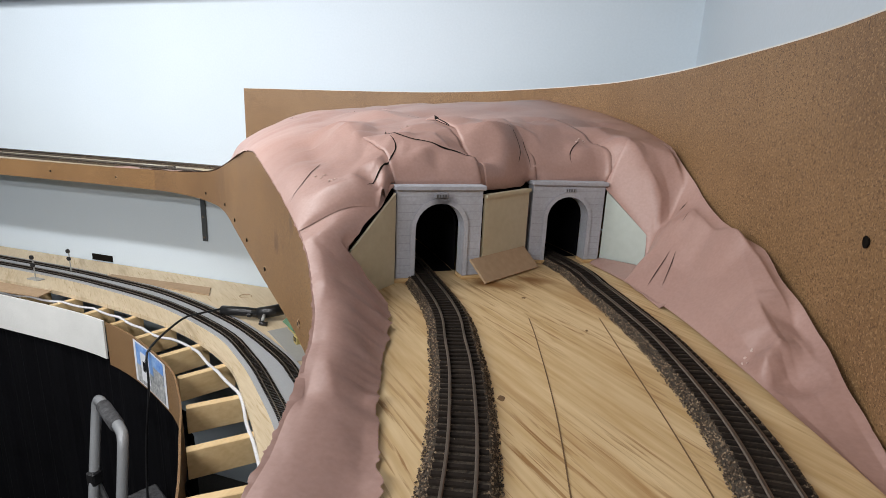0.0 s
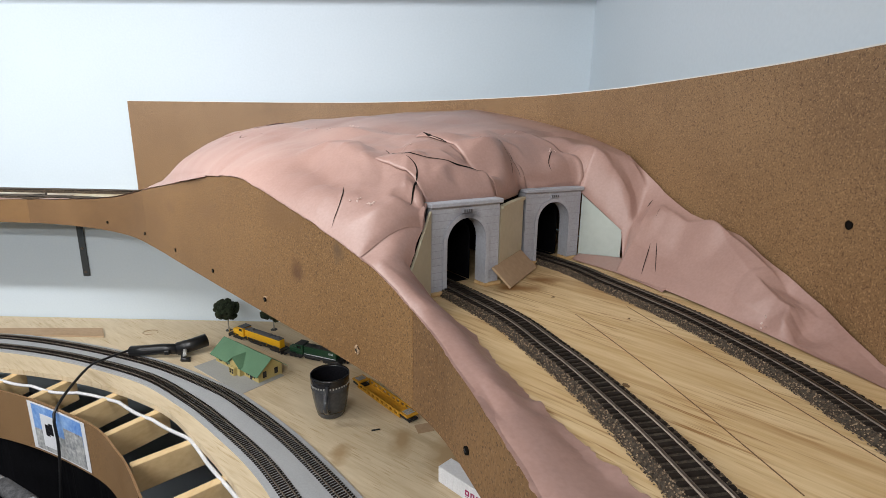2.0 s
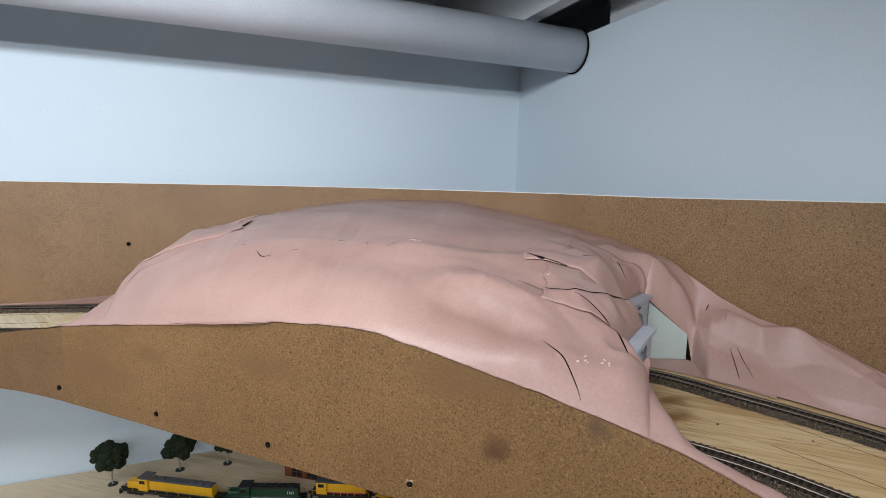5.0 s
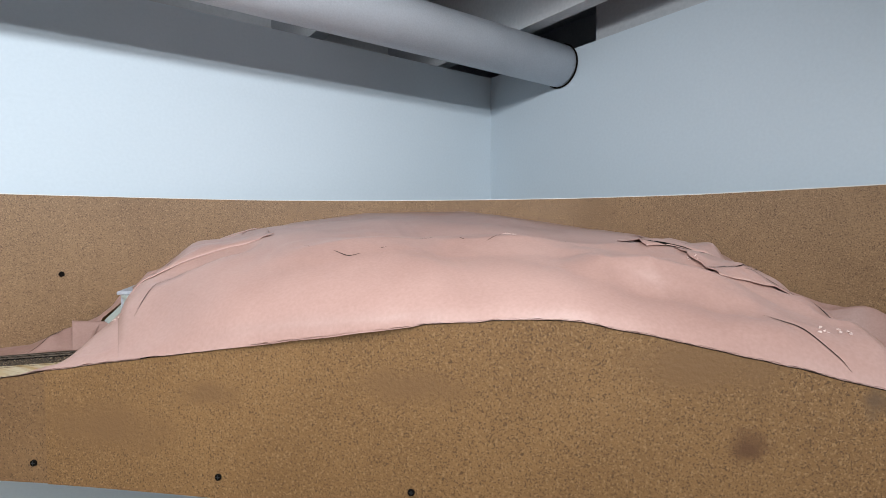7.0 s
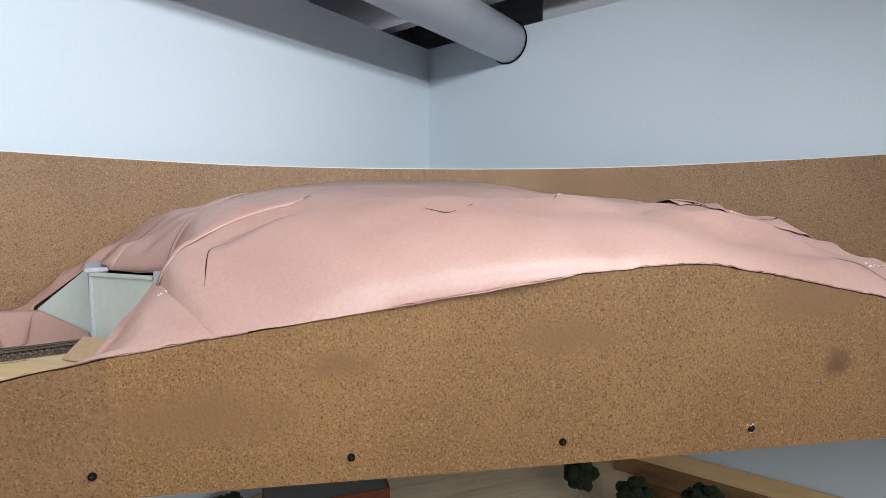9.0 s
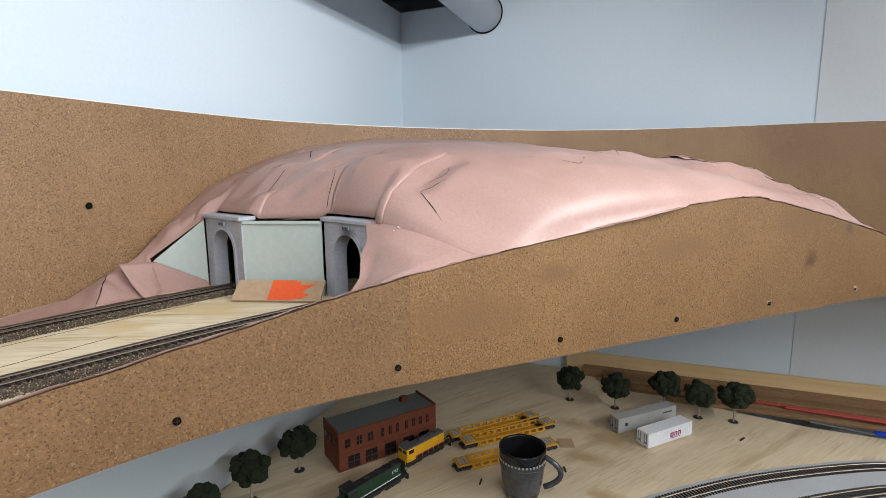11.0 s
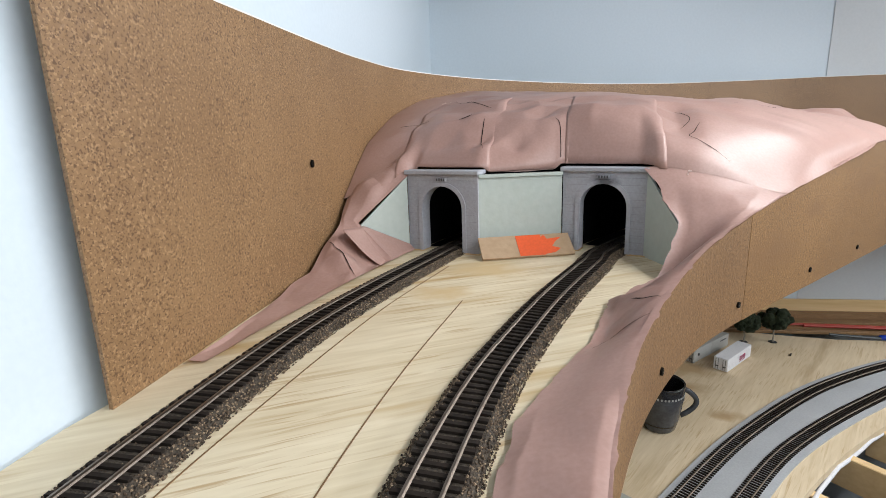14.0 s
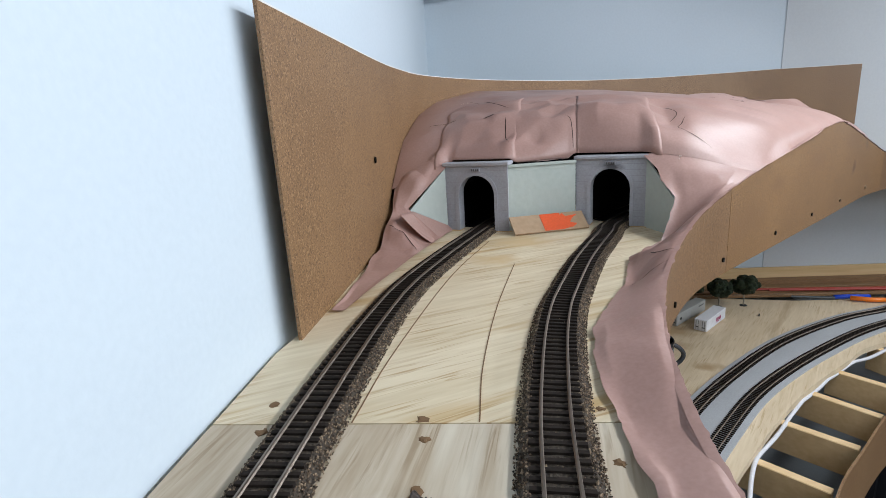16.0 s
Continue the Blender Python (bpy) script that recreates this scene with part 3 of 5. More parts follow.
def railway(name, line, z, label, ballast=True, tie_range=None):
    """Two rails on ties; ballast: a shouldered bed of stone, else flat ties."""
    t = thing(name, label, "model track")
    if ballast:
        sec = [(-0.0215, 0), (-0.0165, 0.0062), (0.0165, 0.0062), (0.0215, 0)]
        bm = sweep(line, sec, True, z)
        bmesh.ops.subdivide_edges(bm, edges=[e for e in bm.edges], cuts=1)
        for v in bm.verts:
            if v.co.z > z + 0.001:
                v.co.z += 0.0012 * noise.noise(v.co * 260)
            v.co.x += 0.0018 * noise.noise(v.co * 230 + Vector((7, 0, 0)))
            v.co.y += 0.0018 * noise.noise(v.co * 230 + Vector((0, 9, 0)))
        part("ballast", bm, M_BALLAST, t, "dark brown granular ballast")
        zt = z + 0.0062
        stones(line, z, t)
    else:
        zt = z
    n = normals2(line)
    s = np.r_[0, np.cumsum(np.linalg.norm(np.diff(line, axis=0), axis=1))]
    tie_me = bpy.data.meshes.new("tie")
    bm = boxes((-0.0014, 0.0014, -0.0155, 0.0155, 0, 0.0018))
    bm.to_mesh(tie_me)
    bm.free()
    tie_me.materials.append(M_TIE)
    rest = bmesh.new()
    count = 0
    for q in np.arange(0.004, s[-1], 0.0072):
        i = int(np.searchsorted(s, q))
        d = n[min(i, len(n) - 1)]
        p = np.array([np.interp(q, s, line[:, 0]), np.interp(q, s, line[:, 1])])
        ang = math.atan2(d[1], d[0]) - math.pi / 2 + 0.01 * math.sin(q * 997)
        m = Matrix.Translation((p[0], p[1], zt)) @ Matrix.Rotation(ang, 4, "Z")
        if tie_range and count < 295 and tie_range(p):
            ob = new("tie", tie_me)
            ob.parent = t
            ob.matrix_world = m
            count += 1
        else:
            box(rest, (0.0028, 0.031, 0.0018), m @ Matrix.Translation((0, 0, 0.0009)))
    ob = part("tie_run", rest, M_TIE, t)
    ob["kind"] = "stuff"
    for side in (-1, 1):
        o = side * 0.0086
        sec = [(o - 0.0011, 0.0018), (o - 0.0003, 0.0026), (o - 0.0006, 0.0040), (o + 0.0006, 0.0040), (o + 0.0003, 0.0026), (o + 0.0011, 0.0018)]
        part("rail", sweep(line, sec, True, zt), M_RAIL, t)
    return t


near = lambda p: (p[1] < -0.86 and p[1] > -1.45) or (-1.78 < p[0] < -0.95)
railway("model_railway_track", TRACK_IN, DECK + 0.0005, "single model railway track with dark ties and ballast on plywood", True, near)
railway("model_railway_track", TRACK_OUT, DECK + 0.0005, "single model railway track with dark ties and ballast by the backdrop", True, near)
half = 240
bed_in = np.stack([np.interp(np.linspace(0, 1, half), np.linspace(0, 1, len(LOW_IN)), LOW_IN[:, k]) for k in (0, 1)], 1)
bed_in = bed_in + normals2(bed_in) * 0.027
bed_out = np.array([LOW_OUT[np.argmin(np.hypot(*(LOW_OUT - p).T))] for p in bed_in])
bed_out = bed_out + (bed_out - bed_in) / np.linalg.norm(bed_out - bed_in, axis=1)[:, None] * 0.026
tagged(part("roadbed", extrude_poly([*[tuple(p) for p in bed_in], *[tuple(p) for p in bed_out[::-1]]], TABLE + 0.0003, TABLE + 0.004), M_GREYBED), "grey foam roadbed under both curved lower tracks", "roadbed")
railway("model_railway_track", LOW_IN, TABLE + 0.0046, "curved lower model track on grey roadbed", False)
railway("model_railway_track", LOW_OUT, TABLE + 0.0046, "curved lower model track on grey roadbed", False)

# ---- open frame below the lower level ----
lowf = thing("lower_fascia", "thin bent hardboard strip along the open table frame", "fascia")
k3 = LOW_FASCIA[:, 0] > -1.575
sheet(LOW_FASCIA[k3], [TABLE + 0.002] * k3.sum(), [TABLE - 0.135] * k3.sum(), 0.004, "strip", M_HARD, lowf)
sheet(LOW_FASCIA[~k3], [TABLE + 0.004] * (~k3).sum(), [TABLE - 0.12] * (~k3).sum(), 0.005, "white_board", M_EDGE, lowf, "white-painted board with screw holes")
nl = normals2(LOW_FASCIA)
for q in np.arange(0.305, 4.0, 0.155):
    s = np.r_[0, np.cumsum(np.linalg.norm(np.diff(LOW_FASCIA, axis=0), axis=1))]
    if q > s[-1] - 0.1:
        break
    i = int(np.searchsorted(s, q))
    p = LOW_FASCIA[i]
    j = int(np.argmin(np.hypot(*(LOW_EDGE - p).T)))
    e = LOW_EDGE[j]
    d = (e - p) / np.linalg.norm(e - p)
    a, b = p - nl[i] * 0.002, e + d * 0.03
    mdl = (a + b) / 2
    lng = np.linalg.norm(b - a) - 0.012
    ang = math.atan2(d[1], d[0]) - math.pi / 2
    bm = bmesh.new()
    box(bm, (0.019, lng, 0.064), Matrix.Identity(4), 0.0015)
    ob = part("frame_joist", bm, M_PINE)
    ob.matrix_world = Matrix.Translation((mdl[0], mdl[1], TABLE - 0.047)) @ Matrix.Rotation(ang, 4, "Z")
    tagged(ob, "short pine joist bridging the open table frame", "joist", "joists of the open frame")
fold = [0.016 * noise.noise((i * 0.11, 0, 0)) + 0.012 * noise.noise((i * 0.42, 2, 0)) for i in range(len(LOW_FASCIA))]
hang = LOW_FASCIA + nl * (np.array(fold)[:, None] - 0.010)
sheet(hang, [TABLE - 0.105] * len(hang), [0.02] * len(hang), -0.003, "black_curtain", M_BLACK)
tagged(bpy.data.objects["black_curtain"], "black cloth skirt hanging below the layout", "curtain")

# ---- tunnel portals ----
def portal(at, label, plaster):
    """Front at y = 0 facing -y, width along x, base at z = 0."""
    W, H, R, OH, D = 0.107, 0.106, 0.0305, 0.060, 0.020
    t = thing("tunnel_portal", label, "tunnel portal", "tunnel portals", at=at)
    arc = [(R * math.cos(a), OH + R * math.sin(a)) for a in [math.pi * k / 16 for k in range(17)]]
    outer = [(W / 2, 0), (W / 2, H), (-W / 2, H), (-W / 2, 0)]
    inner_pts = [(R, 0), *arc, (-R, 0)]
    bm = bmesh.new()
    def ring(y):
        return [bm.verts.new((x, y, z)) for x, z in [*inner_pts, *outer[::-1]]]
    f, b = ring(0), ring(D)
    bm.faces.new(f)
    bm.faces.new(b[::-1])
    for k in range(len(f)):
        bm.faces.new((f[k], b[k], b[(k + 1) % len(f)], f[(k + 1) % len(f)]))
    bmesh.ops.recalc_face_normals(bm, faces=bm.faces)
    part("face", bm, plaster, t)
    bm = bmesh.new()
    a2 = [(R + 0.0055, 0), *[((R + 0.0055) * math.cos(a), OH + (R + 0.0055) * math.sin(a)) for a in [math.pi * k / 16 for k in range(17)]], (-R - 0.0055, 0)]
    vi = [[bm.verts.new((x, y, z)) for x, z in inner_pts] for y in (-0.002, 0.0005)]
    vo = [[bm.verts.new((x, y, z)) for x, z in a2] for y in (-0.002, 0.0005)]
    for k in range(len(a2) - 1):
        bm.faces.new((vi[0][k], vi[0][k + 1], vo[0][k + 1], vo[0][k]))
        bm.faces.new((vo[0][k], vo[0][k + 1], vo[1][k + 1], vo[1][k]))
        bm.faces.new((vi[0][k], vi[1][k], vi[1][k + 1], vi[0][k + 1]))
    part("arch_ring", bm, plaster, t, smooth=False)
    part("cornice", boxes((-W / 2 - 0.003, W / 2 + 0.003, -0.005, D + 0.002, H, H + 0.006), bevel=0.0012), M_PORTAL, t)
    part("date_plate", boxes((-0.008, 0.008, -0.0025, 0.0005, OH + R + 0.006, OH + R + 0.012), bevel=0.0006), plaster, t)
    for k in range(4):
        part("numeral_bar", boxes((-0.0062 + 0.0035 * k, -0.0044 + 0.0035 * k, -0.0032, -0.0024, OH + R + 0.0072, OH + R + 0.0108)), M_LOCOGREY, t)
    for k in range(11):
        z = 0.006 + 0.0092 * k
        x_in = R + 0.0055 if z < OH else (math.sqrt(max(0, (R + 0.0055) ** 2 - (z - OH) ** 2)) if z < OH + R + 0.0055 else 0.0)
        for sx in (-1, 1):
            if x_in < W / 2 - 0.004 and not (x_in == 0 and sx < 0):
                x0, x1 = (x_in, W / 2 - 0.002) if x_in else (-W / 2 + 0.002, W / 2 - 0.002)
                x0, x1 = (x0, x1) if sx > 0 else (-x1, -x0)
                part("course_line", boxes((x0, x1, -0.0003, 0.0002, z, z + 0.0006)), M_COURSE, t)
    for sx in (-1, 1):
        part("base_block", boxes((sx * 0.043 - 0.014, sx * 0.043 + 0.014, -0.004, D, -0.0048, -0.0002), bevel=0.0008), M_PLY, t, "thin wood shim")
    return t


def between(p, q, z=DECK):
    """Pose with x axis from p to q, origin midway: the front looks to the right of p to q."""
    p, q = np.array(p), np.array(q)
    c = (p + q) / 2
    return Matrix.Translation((c[0], c[1], z)) @ Matrix.Rotation(math.atan2(q[1] - p[1], q[0] - p[0]), 4, "Z")


A1, A2 = ((-0.425, -0.998), (-0.337, -0.936)), ((-0.290, -0.836), (-0.195, -0.784))
B1, B2 = ((-0.952, -0.120), (-0.984, -0.213)), ((-0.950, -0.333), (-0.989, -0.425))
portal(between(*A1, DECK + 0.005), "grey plaster tunnel portal with soot above the arch", M_PORTAL_SOOT)
portal(between(*A2, DECK + 0.005), "grey plaster tunnel portal beside the pale wing wall", M_PORTAL)
portal(between(*B1, DECK + 0.001), "blue-grey tunnel portal with moulded cornice by the backdrop", M_PORTAL)
portal(between(*B2, DECK + 0.001), "blue-grey tunnel portal with soot above the arch", M_PORTAL_SOOT)


def wing(name, p, q, hp, hq, material, label, rim=True):
    """A flat wall from p to q whose height runs from hp to hq."""
    t = thing(name, label, "retaining wall")
    L = float(np.linalg.norm(np.array(q) - np.array(p)))
    at = between(p, q, DECK)
    def prism(pts, y0, y1):
        bm = bmesh.new()
        a = [bm.verts.new((x, y0, z)) for x, z in pts]
        b = [bm.verts.new((x, y1, z)) for x, z in pts]
        bm.faces.new(a)
        bm.faces.new(b[::-1])
        for k in range(len(pts)):
            bm.faces.new((a[k], b[k], b[(k + 1) % len(pts)], a[(k + 1) % len(pts)]))
        bmesh.ops.recalc_face_normals(bm, faces=bm.faces)
        return bm
    t.matrix_world = at
    part("panel", prism([(-L / 2, 0), (L / 2, 0), (L / 2, hq), (-L / 2, hp)], 0, 0.003), material, t)
    if rim:
        part("coping", prism([(-L / 2, hp), (L / 2, hq), (L / 2, hq + 0.004), (-L / 2, hp + 0.004)], -0.003, 0.005), material, t)
    return t


wing("retaining_wall", (-0.335, -0.930), (-0.294, -0.842), 0.101, 0.103, M_STYRENE_SHADE, "flat styrene retaining wall between the portals, shaded tan in its colour")
wing("wing_wall", (-0.193, -0.783), (-0.135, -0.814), 0.104, 0.052, M_STYRENE, "pale green styrene wing wall sloping down from the portal", False)
wing("wing_wall", (-0.442, -1.082), (-0.424, -1.002), 0.052, 0.108, M_STYRENE_SHADE, "styrene wing wall sloping down from the portal, shaded tan in its colour", False)
wing("retaining_wall", (-0.982, -0.218), (-0.953, -0.328), 0.103, 0.103, M_STYRENE, "pale green styrene retaining wall between the portals")
wing("wing_wall", (-1.002, -0.061), (-0.954, -0.116), 0.045, 0.104, M_STYRENE, "pale green styrene wing wall sloping down from the portal", False)
wing("wing_wall", (-0.990, -0.428), (-1.060, -0.449), 0.106, 0.050, M_STYRENE, "pale green styrene wing wall sloping down from the portal", False)

# ---- added black sleeves: shade of the tunnel bores put in as dark parts ----
for line, gate in ((TRACK_IN, (-0.390, -0.935)), (TRACK_OUT, (-0.265, -0.925))):
    run = np.array([p for p in line if p[1] > (-0.948 if line is TRACK_IN else -0.792) and p[0] > -0.950])
    arch = [(-0.050, 0.0008), (-0.050, 0.062), *[(-0.050 * math.cos(math.pi * k / 10), 0.062 + 0.036 * math.sin(math.pi * k / 10)) for k in range(1, 10)], (0.050, 0.062), (0.050, 0.0008)]
    bm = sweep(run, [*arch, *[(o * 1.03, h + (0.001 if h > 0.01 else 0)) for o, h in arch[::-1]]], True, DECK)
    liner = thing("tunnel_liner", "added black sleeve that darkens the tunnel bore", "tunnel liner")
    part("sleeve", bm, M_BLACK, liner)
    part("floor_strip", sweep(run, [(-0.0495, 0.0001), (-0.0495, 0.0004), (0.0495, 0.0004), (0.0495, 0.0001)], True, DECK), M_BLACK, liner)

# ---- paper hill ----
HUB = np.array((-1.085, -1.68))


def polar_of(line):
    d = line - HUB
    return np.degrees(np.arctan2(d[:, 1], d[:, 0])), np.hypot(d[:, 0], d[:, 1])


def by_angle(line, values=None):
    th, r = polar_of(line)
    o = np.argsort(th)
    v = (r if values is None else np.array(values))[o]
    return lambda a: float(np.interp(a, th[o], v))


near_f = (FASCIA[:, 0] > -1.9) & (FASCIA[:, 1] > -1.62)
r_f = by_angle(FASCIA[near_f])
z_f = by_angle(FASCIA[near_f], [fascia_top(s) for s in S_F[near_f]])
r_b = by_angle(BACK)


def knots(*k):
    return lambda a: float(np.interp(a, k[0::2], k[1::2]))


z_b = knots(22, 1.335, 25.4, 1.339, 28.5, 1.366, 31.2, 1.386, 34.3, 1.411, 38, 1.424, 40.5, 1.447, 44.0, 1.497, 48.4, 1.524, 55, 1.556, 61.7, 1.583, 69.5, 1.580, 75, 1.556, 78.4, 1.526, 82.3, 1.482, 84.9, 1.430, 87.4, 1.382, 90.9, 1.342, 95, 1.336, 100, 1.336)
r_1 = knots(4, 0.90, 20, 0.868, 26, 0.864, 29.2, 0.866, 33.4, 0.877, 36, 0.890, 38.5, 0.902, 41.3, 0.912, 42.9, 0.876, 46.2, 0.949, 85.8, 1.258, 88.8, 1.232, 89.6, 1.245, 91.6, 1.281, 94.2, 1.329, 97.0, 1.358, 98.1, 1.369, 100.2, 1.408, 102.5, 1.447, 105, 1.474, 107, 1.489, 109.2, 1.507, 114, 1.56)
foot_1 = knots(4, DECK + 0.003, 41.3, DECK + 0.003, 42.9, 1.392, 46.2, 1.449, 85.8, 1.446, 88.8, 1.388, 90.4, DECK + 0.003, 114, DECK + 0.003)
r_2 = knots(22, 1.135, 27, 1.151, 31.7, 1.174, 36.4, 1.200, 40.9, 1.222, 41.9, 1.278, 42.4, 1.285, 45.2, 1.262, 85.1, 1.566, 87.2, 1.624, 88.0, 1.572, 94, 1.617, 98.7, 1.66, 102, 1.68)
foot_2 = knots(22, DECK + 0.002, 41.9, DECK + 0.004, 42.4, 1.386, 45.2, 1.441, 85.1, 1.441, 87.2, 1.381, 88.0, DECK + 0.004, 102, DECK + 0.002)


def facets(x, y, cell, seed):
    """Flat triangular facets meeting in sharp folds, as in bent paper: -0.5 to 0.5."""
    x, y = x / cell, y / cell
    s = (x + y) * 0.366
    i, j = math.floor(x + s), math.floor(y + s)
    u, v = x + s - i, y + s - j
    ht = lambda a, b: noise.cell(Vector((i + a + 0.5, j + b + 0.5, seed))) - 0.0
    if u > v:
        h = ht(0, 0) * (1 - u) + ht(1, 0) * (u - v) + ht(1, 1) * v
    else:
        h = ht(0, 0) * (1 - v) + ht(0, 1) * (v - u) + ht(1, 1) * u
    return 0.5 * h


def at_polar(a, r):
    return HUB[0] + r * math.cos(math.radians(a)), HUB[1] + r * math.sin(math.radians(a))


# folds of the paper: angle and radius of both ends, reach, rise (a valley where it is below zero)
FOLDS_SOUTH = [
    (46.8, 0.920, 45.5, 0.925, 0.018, -0.009), (46.9, 0.921, 50.0, 0.975, 0.030, 0.006),
    (48.5, 1.059, 46.6, 1.097, 0.032, -0.012), (48.9, 1.062, 48.7, 1.166, 0.028, 0.007), (46.1, 1.065, 47.0, 1.126, 0.020, 0.008),
    (48.4, 1.166, 47.2, 1.165, 0.022, -0.010), (46.5, 1.244, 45.0, 1.285, 0.030, 0.007), (45.0, 1.285, 42.8, 1.307, 0.030, -0.008),
    (42.8, 1.307, 43.1, 1.333, 0.025, 0.006), (46.8, 1.007, 46.0, 1.005, 0.015, -0.005)]
FOLDS_TOP = [
    (61.9, 0.914, 59.1, 0.975, 0.055, 0.006), (59.1, 0.975, 52.5, 0.947, 0.045, 0.007), (58.1, 0.919, 52.2, 0.888, 0.030, -0.006),
    (46.4, 0.866, 46.3, 0.895, 0.020, 0.006), (52.8, 0.854, 50.2, 0.870, 0.022, 0.006), (51.7, 0.891, 48.8, 0.839, 0.020, -0.004),
    (56.3, 0.966, 56.7, 0.893, 0.040, 0.007), (57.9, 1.016, 53.1, 0.948, 0.050, 0.006), (51.7, 0.885, 54.7, 0.849, 0.026, 0.007),
    (46.4, 0.866, 43.1, 0.871, 0.025, 0.006), (66.5, 1.10, 54.0, 1.09, 0.060, 0.006), (76.0, 1.12, 68.0, 1.13, 0.055, 0.005)]
FOLDS_NORTH = [
    (84.7, 1.464, 83.4, 1.435, 0.020, 0.007), (83.4, 1.435, 84.3, 1.412, 0.020, -0.006), (84.6, 1.578, 84.6, 1.465, 0.022, 0.007),
    (86.4, 1.602, 85.8, 1.626, 0.020, 0.006), (85.4, 1.242, 87.0, 1.225, 0.022, 0.005), (87.0, 1.225, 87.9, 1.171, 0.020, 0.007),
    (87.0, 1.225, 88.8, 1.233, 0.015, -0.006), (83.6, 1.355, 84.2, 1.285, 0.030, 0.004), (88.8, 1.650, 89.9, 1.619, 0.025, 0.007),
    (89.9, 1.619, 91.0, 1.593, 0.020, 0.005), (83.2, 1.212, 79.8, 1.212, 0.030, -0.006), (94.2, 1.332, 95.5, 1.318, 0.020, 0.005)]
FOLDS_BANK = [
    (42.9, 1.295, 40.3, 1.286, 0.022, 0.006), (31.4, 1.203, 29.8, 1.226, 0.020, -0.006), (29.4, 1.184, 28.0, 1.178, 0.018, -0.005),
    (39.9, 1.292, 35.9, 1.270, 0.034, 0.010), (35.9, 1.270, 31.4, 1.203, 0.040, 0.013), (31.4, 1.203, 29.5, 1.186, 0.024, 0.010), (29.5, 1.186, 29.1, 1.163, 0.016, 0.009)]
FOLDS = [(np.array(at_polar(a, r)), np.array(at_polar(b, q)), w, h) for a, r, b, q, w, h in FOLDS_SOUTH + FOLDS_TOP + FOLDS_NORTH + FOLDS_BANK]
FOLD_P = np.array([f[0] for f in FOLDS])
FOLD_D = np.array([f[1] - f[0] for f in FOLDS])
FOLD_L = (FOLD_D ** 2).sum(1)
FOLD_W, FOLD_H = np.array([f[2] for f in FOLDS]), 1.45 * np.array([f[3] for f in FOLDS])


def folded(x, y):
    """Sharp-backed folds that run out flat on both sides."""
    v = np.array((x, y)) - FOLD_P
    k = np.clip((v * FOLD_D).sum(1) / FOLD_L, 0, 1)
    d = np.hypot(*(v - FOLD_D * k[:, None]).T)
    return float((FOLD_H * np.clip(1 - d / FOLD_W, 0, 1)).sum())


def crumple(x, y, amp=1.0, rough=0.25):
    """Creased paper: broad sag, flat facets between folds (rough), and the large folds."""
    v = Vector((x, y, 0))
    broad = 0.005 * noise.noise(v * 6.0)
    fold = 0.030 * facets(x, y, 0.105, 3.5) + 0.012 * facets(x * 0.8 - y * 0.6, x * 0.6 + y * 0.8, 0.043, 8.5)
    return amp * (broad + rough * fold + folded(x, y))


def smooth01(x):
    x = max(0.0, min(1.0, x))
    return x * x * (3 - 2 * x)


swell_of = knots(44, 0.044, 50, 0.048, 57, 0.029, 68, 0.025, 77, 0.060, 86, 0.068)


def cover_z(a, r):
    """Height of the paper over the tunnel at polar angle a and radius r."""
    lo, hi = r_f(a), r_b(a)
    q = max(0.0, min(1.0, (r - lo - 0.002) / (hi - lo - 0.002)))
    base = z_f(a) + (z_b(a) - z_f(a)) * q
    swell = swell_of(a) * math.sin(math.pi * q ** 0.6) ** 0.8 if 0 < q < 1 else 0
    return base + swell


def calm(a, r):
    """The paper is held flat where it is stapled to the portal tops."""
    return smooth01(min(a - edge_a(r), edge_b(r) - a) / 1.6 + 0.12)


def sheet_grid(angles, radii, height, name, parent, amp=1.0, rough=None, warp=None, hold=None):
    bm = bmesh.new()
    rows = []
    for a in angles:
        row = []
        ks = radii(a)
        given = a
        for i, r in enumerate(ks):
            if warp:
                a = warp(given, r)
            x, y = HUB[0] + r * math.cos(math.radians(a)), HUB[1] + r * math.sin(math.radians(a))
            q = i / (len(ks) - 1)
            fade = min(1.0, 6 * q, 6 * (1 - q))
            if warp:
                fade *= calm(a, r)
            if hold:
                fade *= hold(a)
            bend = 1.0 if rough is None else rough(a, r)
            row.append(bm.verts.new((x, y, height(a, r, q) + crumple(x, y, amp * fade, bend))))
        rows.append(row)
    for p, q in zip(rows, rows[1:]):
        for i in range(len(p) - 1):
            bm.faces.new((p[i], p[i + 1], q[i + 1], q[i]))
    bmesh.ops.recalc_face_normals(bm, faces=bm.faces)
    if bm.faces[:][0].normal.z < 0:
        bmesh.ops.reverse_faces(bm, faces=bm.faces)
    return part(name, bm, M_PAPER, parent, smooth=True)


hill = thing("paper_hill", "tunnel hill covered with creased pink rosin paper", "paper hill")


def hood(t):
    """Quarter-round rise of the paper behind a portal's top."""
    t = max(0.0, min(1.0, t))
    return math.sqrt(1 - (1 - t) ** 2)


edge_a = knots(0.80, 44.6, 0.925, 44.9, 0.949, 46.7, 1.055, 45.6, 1.11, 46.4, 1.159, 47.3, 1.263, 45.9, 1.30, 44.6)
edge_b = knots(1.20, 86.2, 1.245, 85.9, 1.259, 84.9, 1.354, 83.6, 1.41, 84.6, 1.470, 85.4, 1.566, 84.4, 1.60, 86.0)


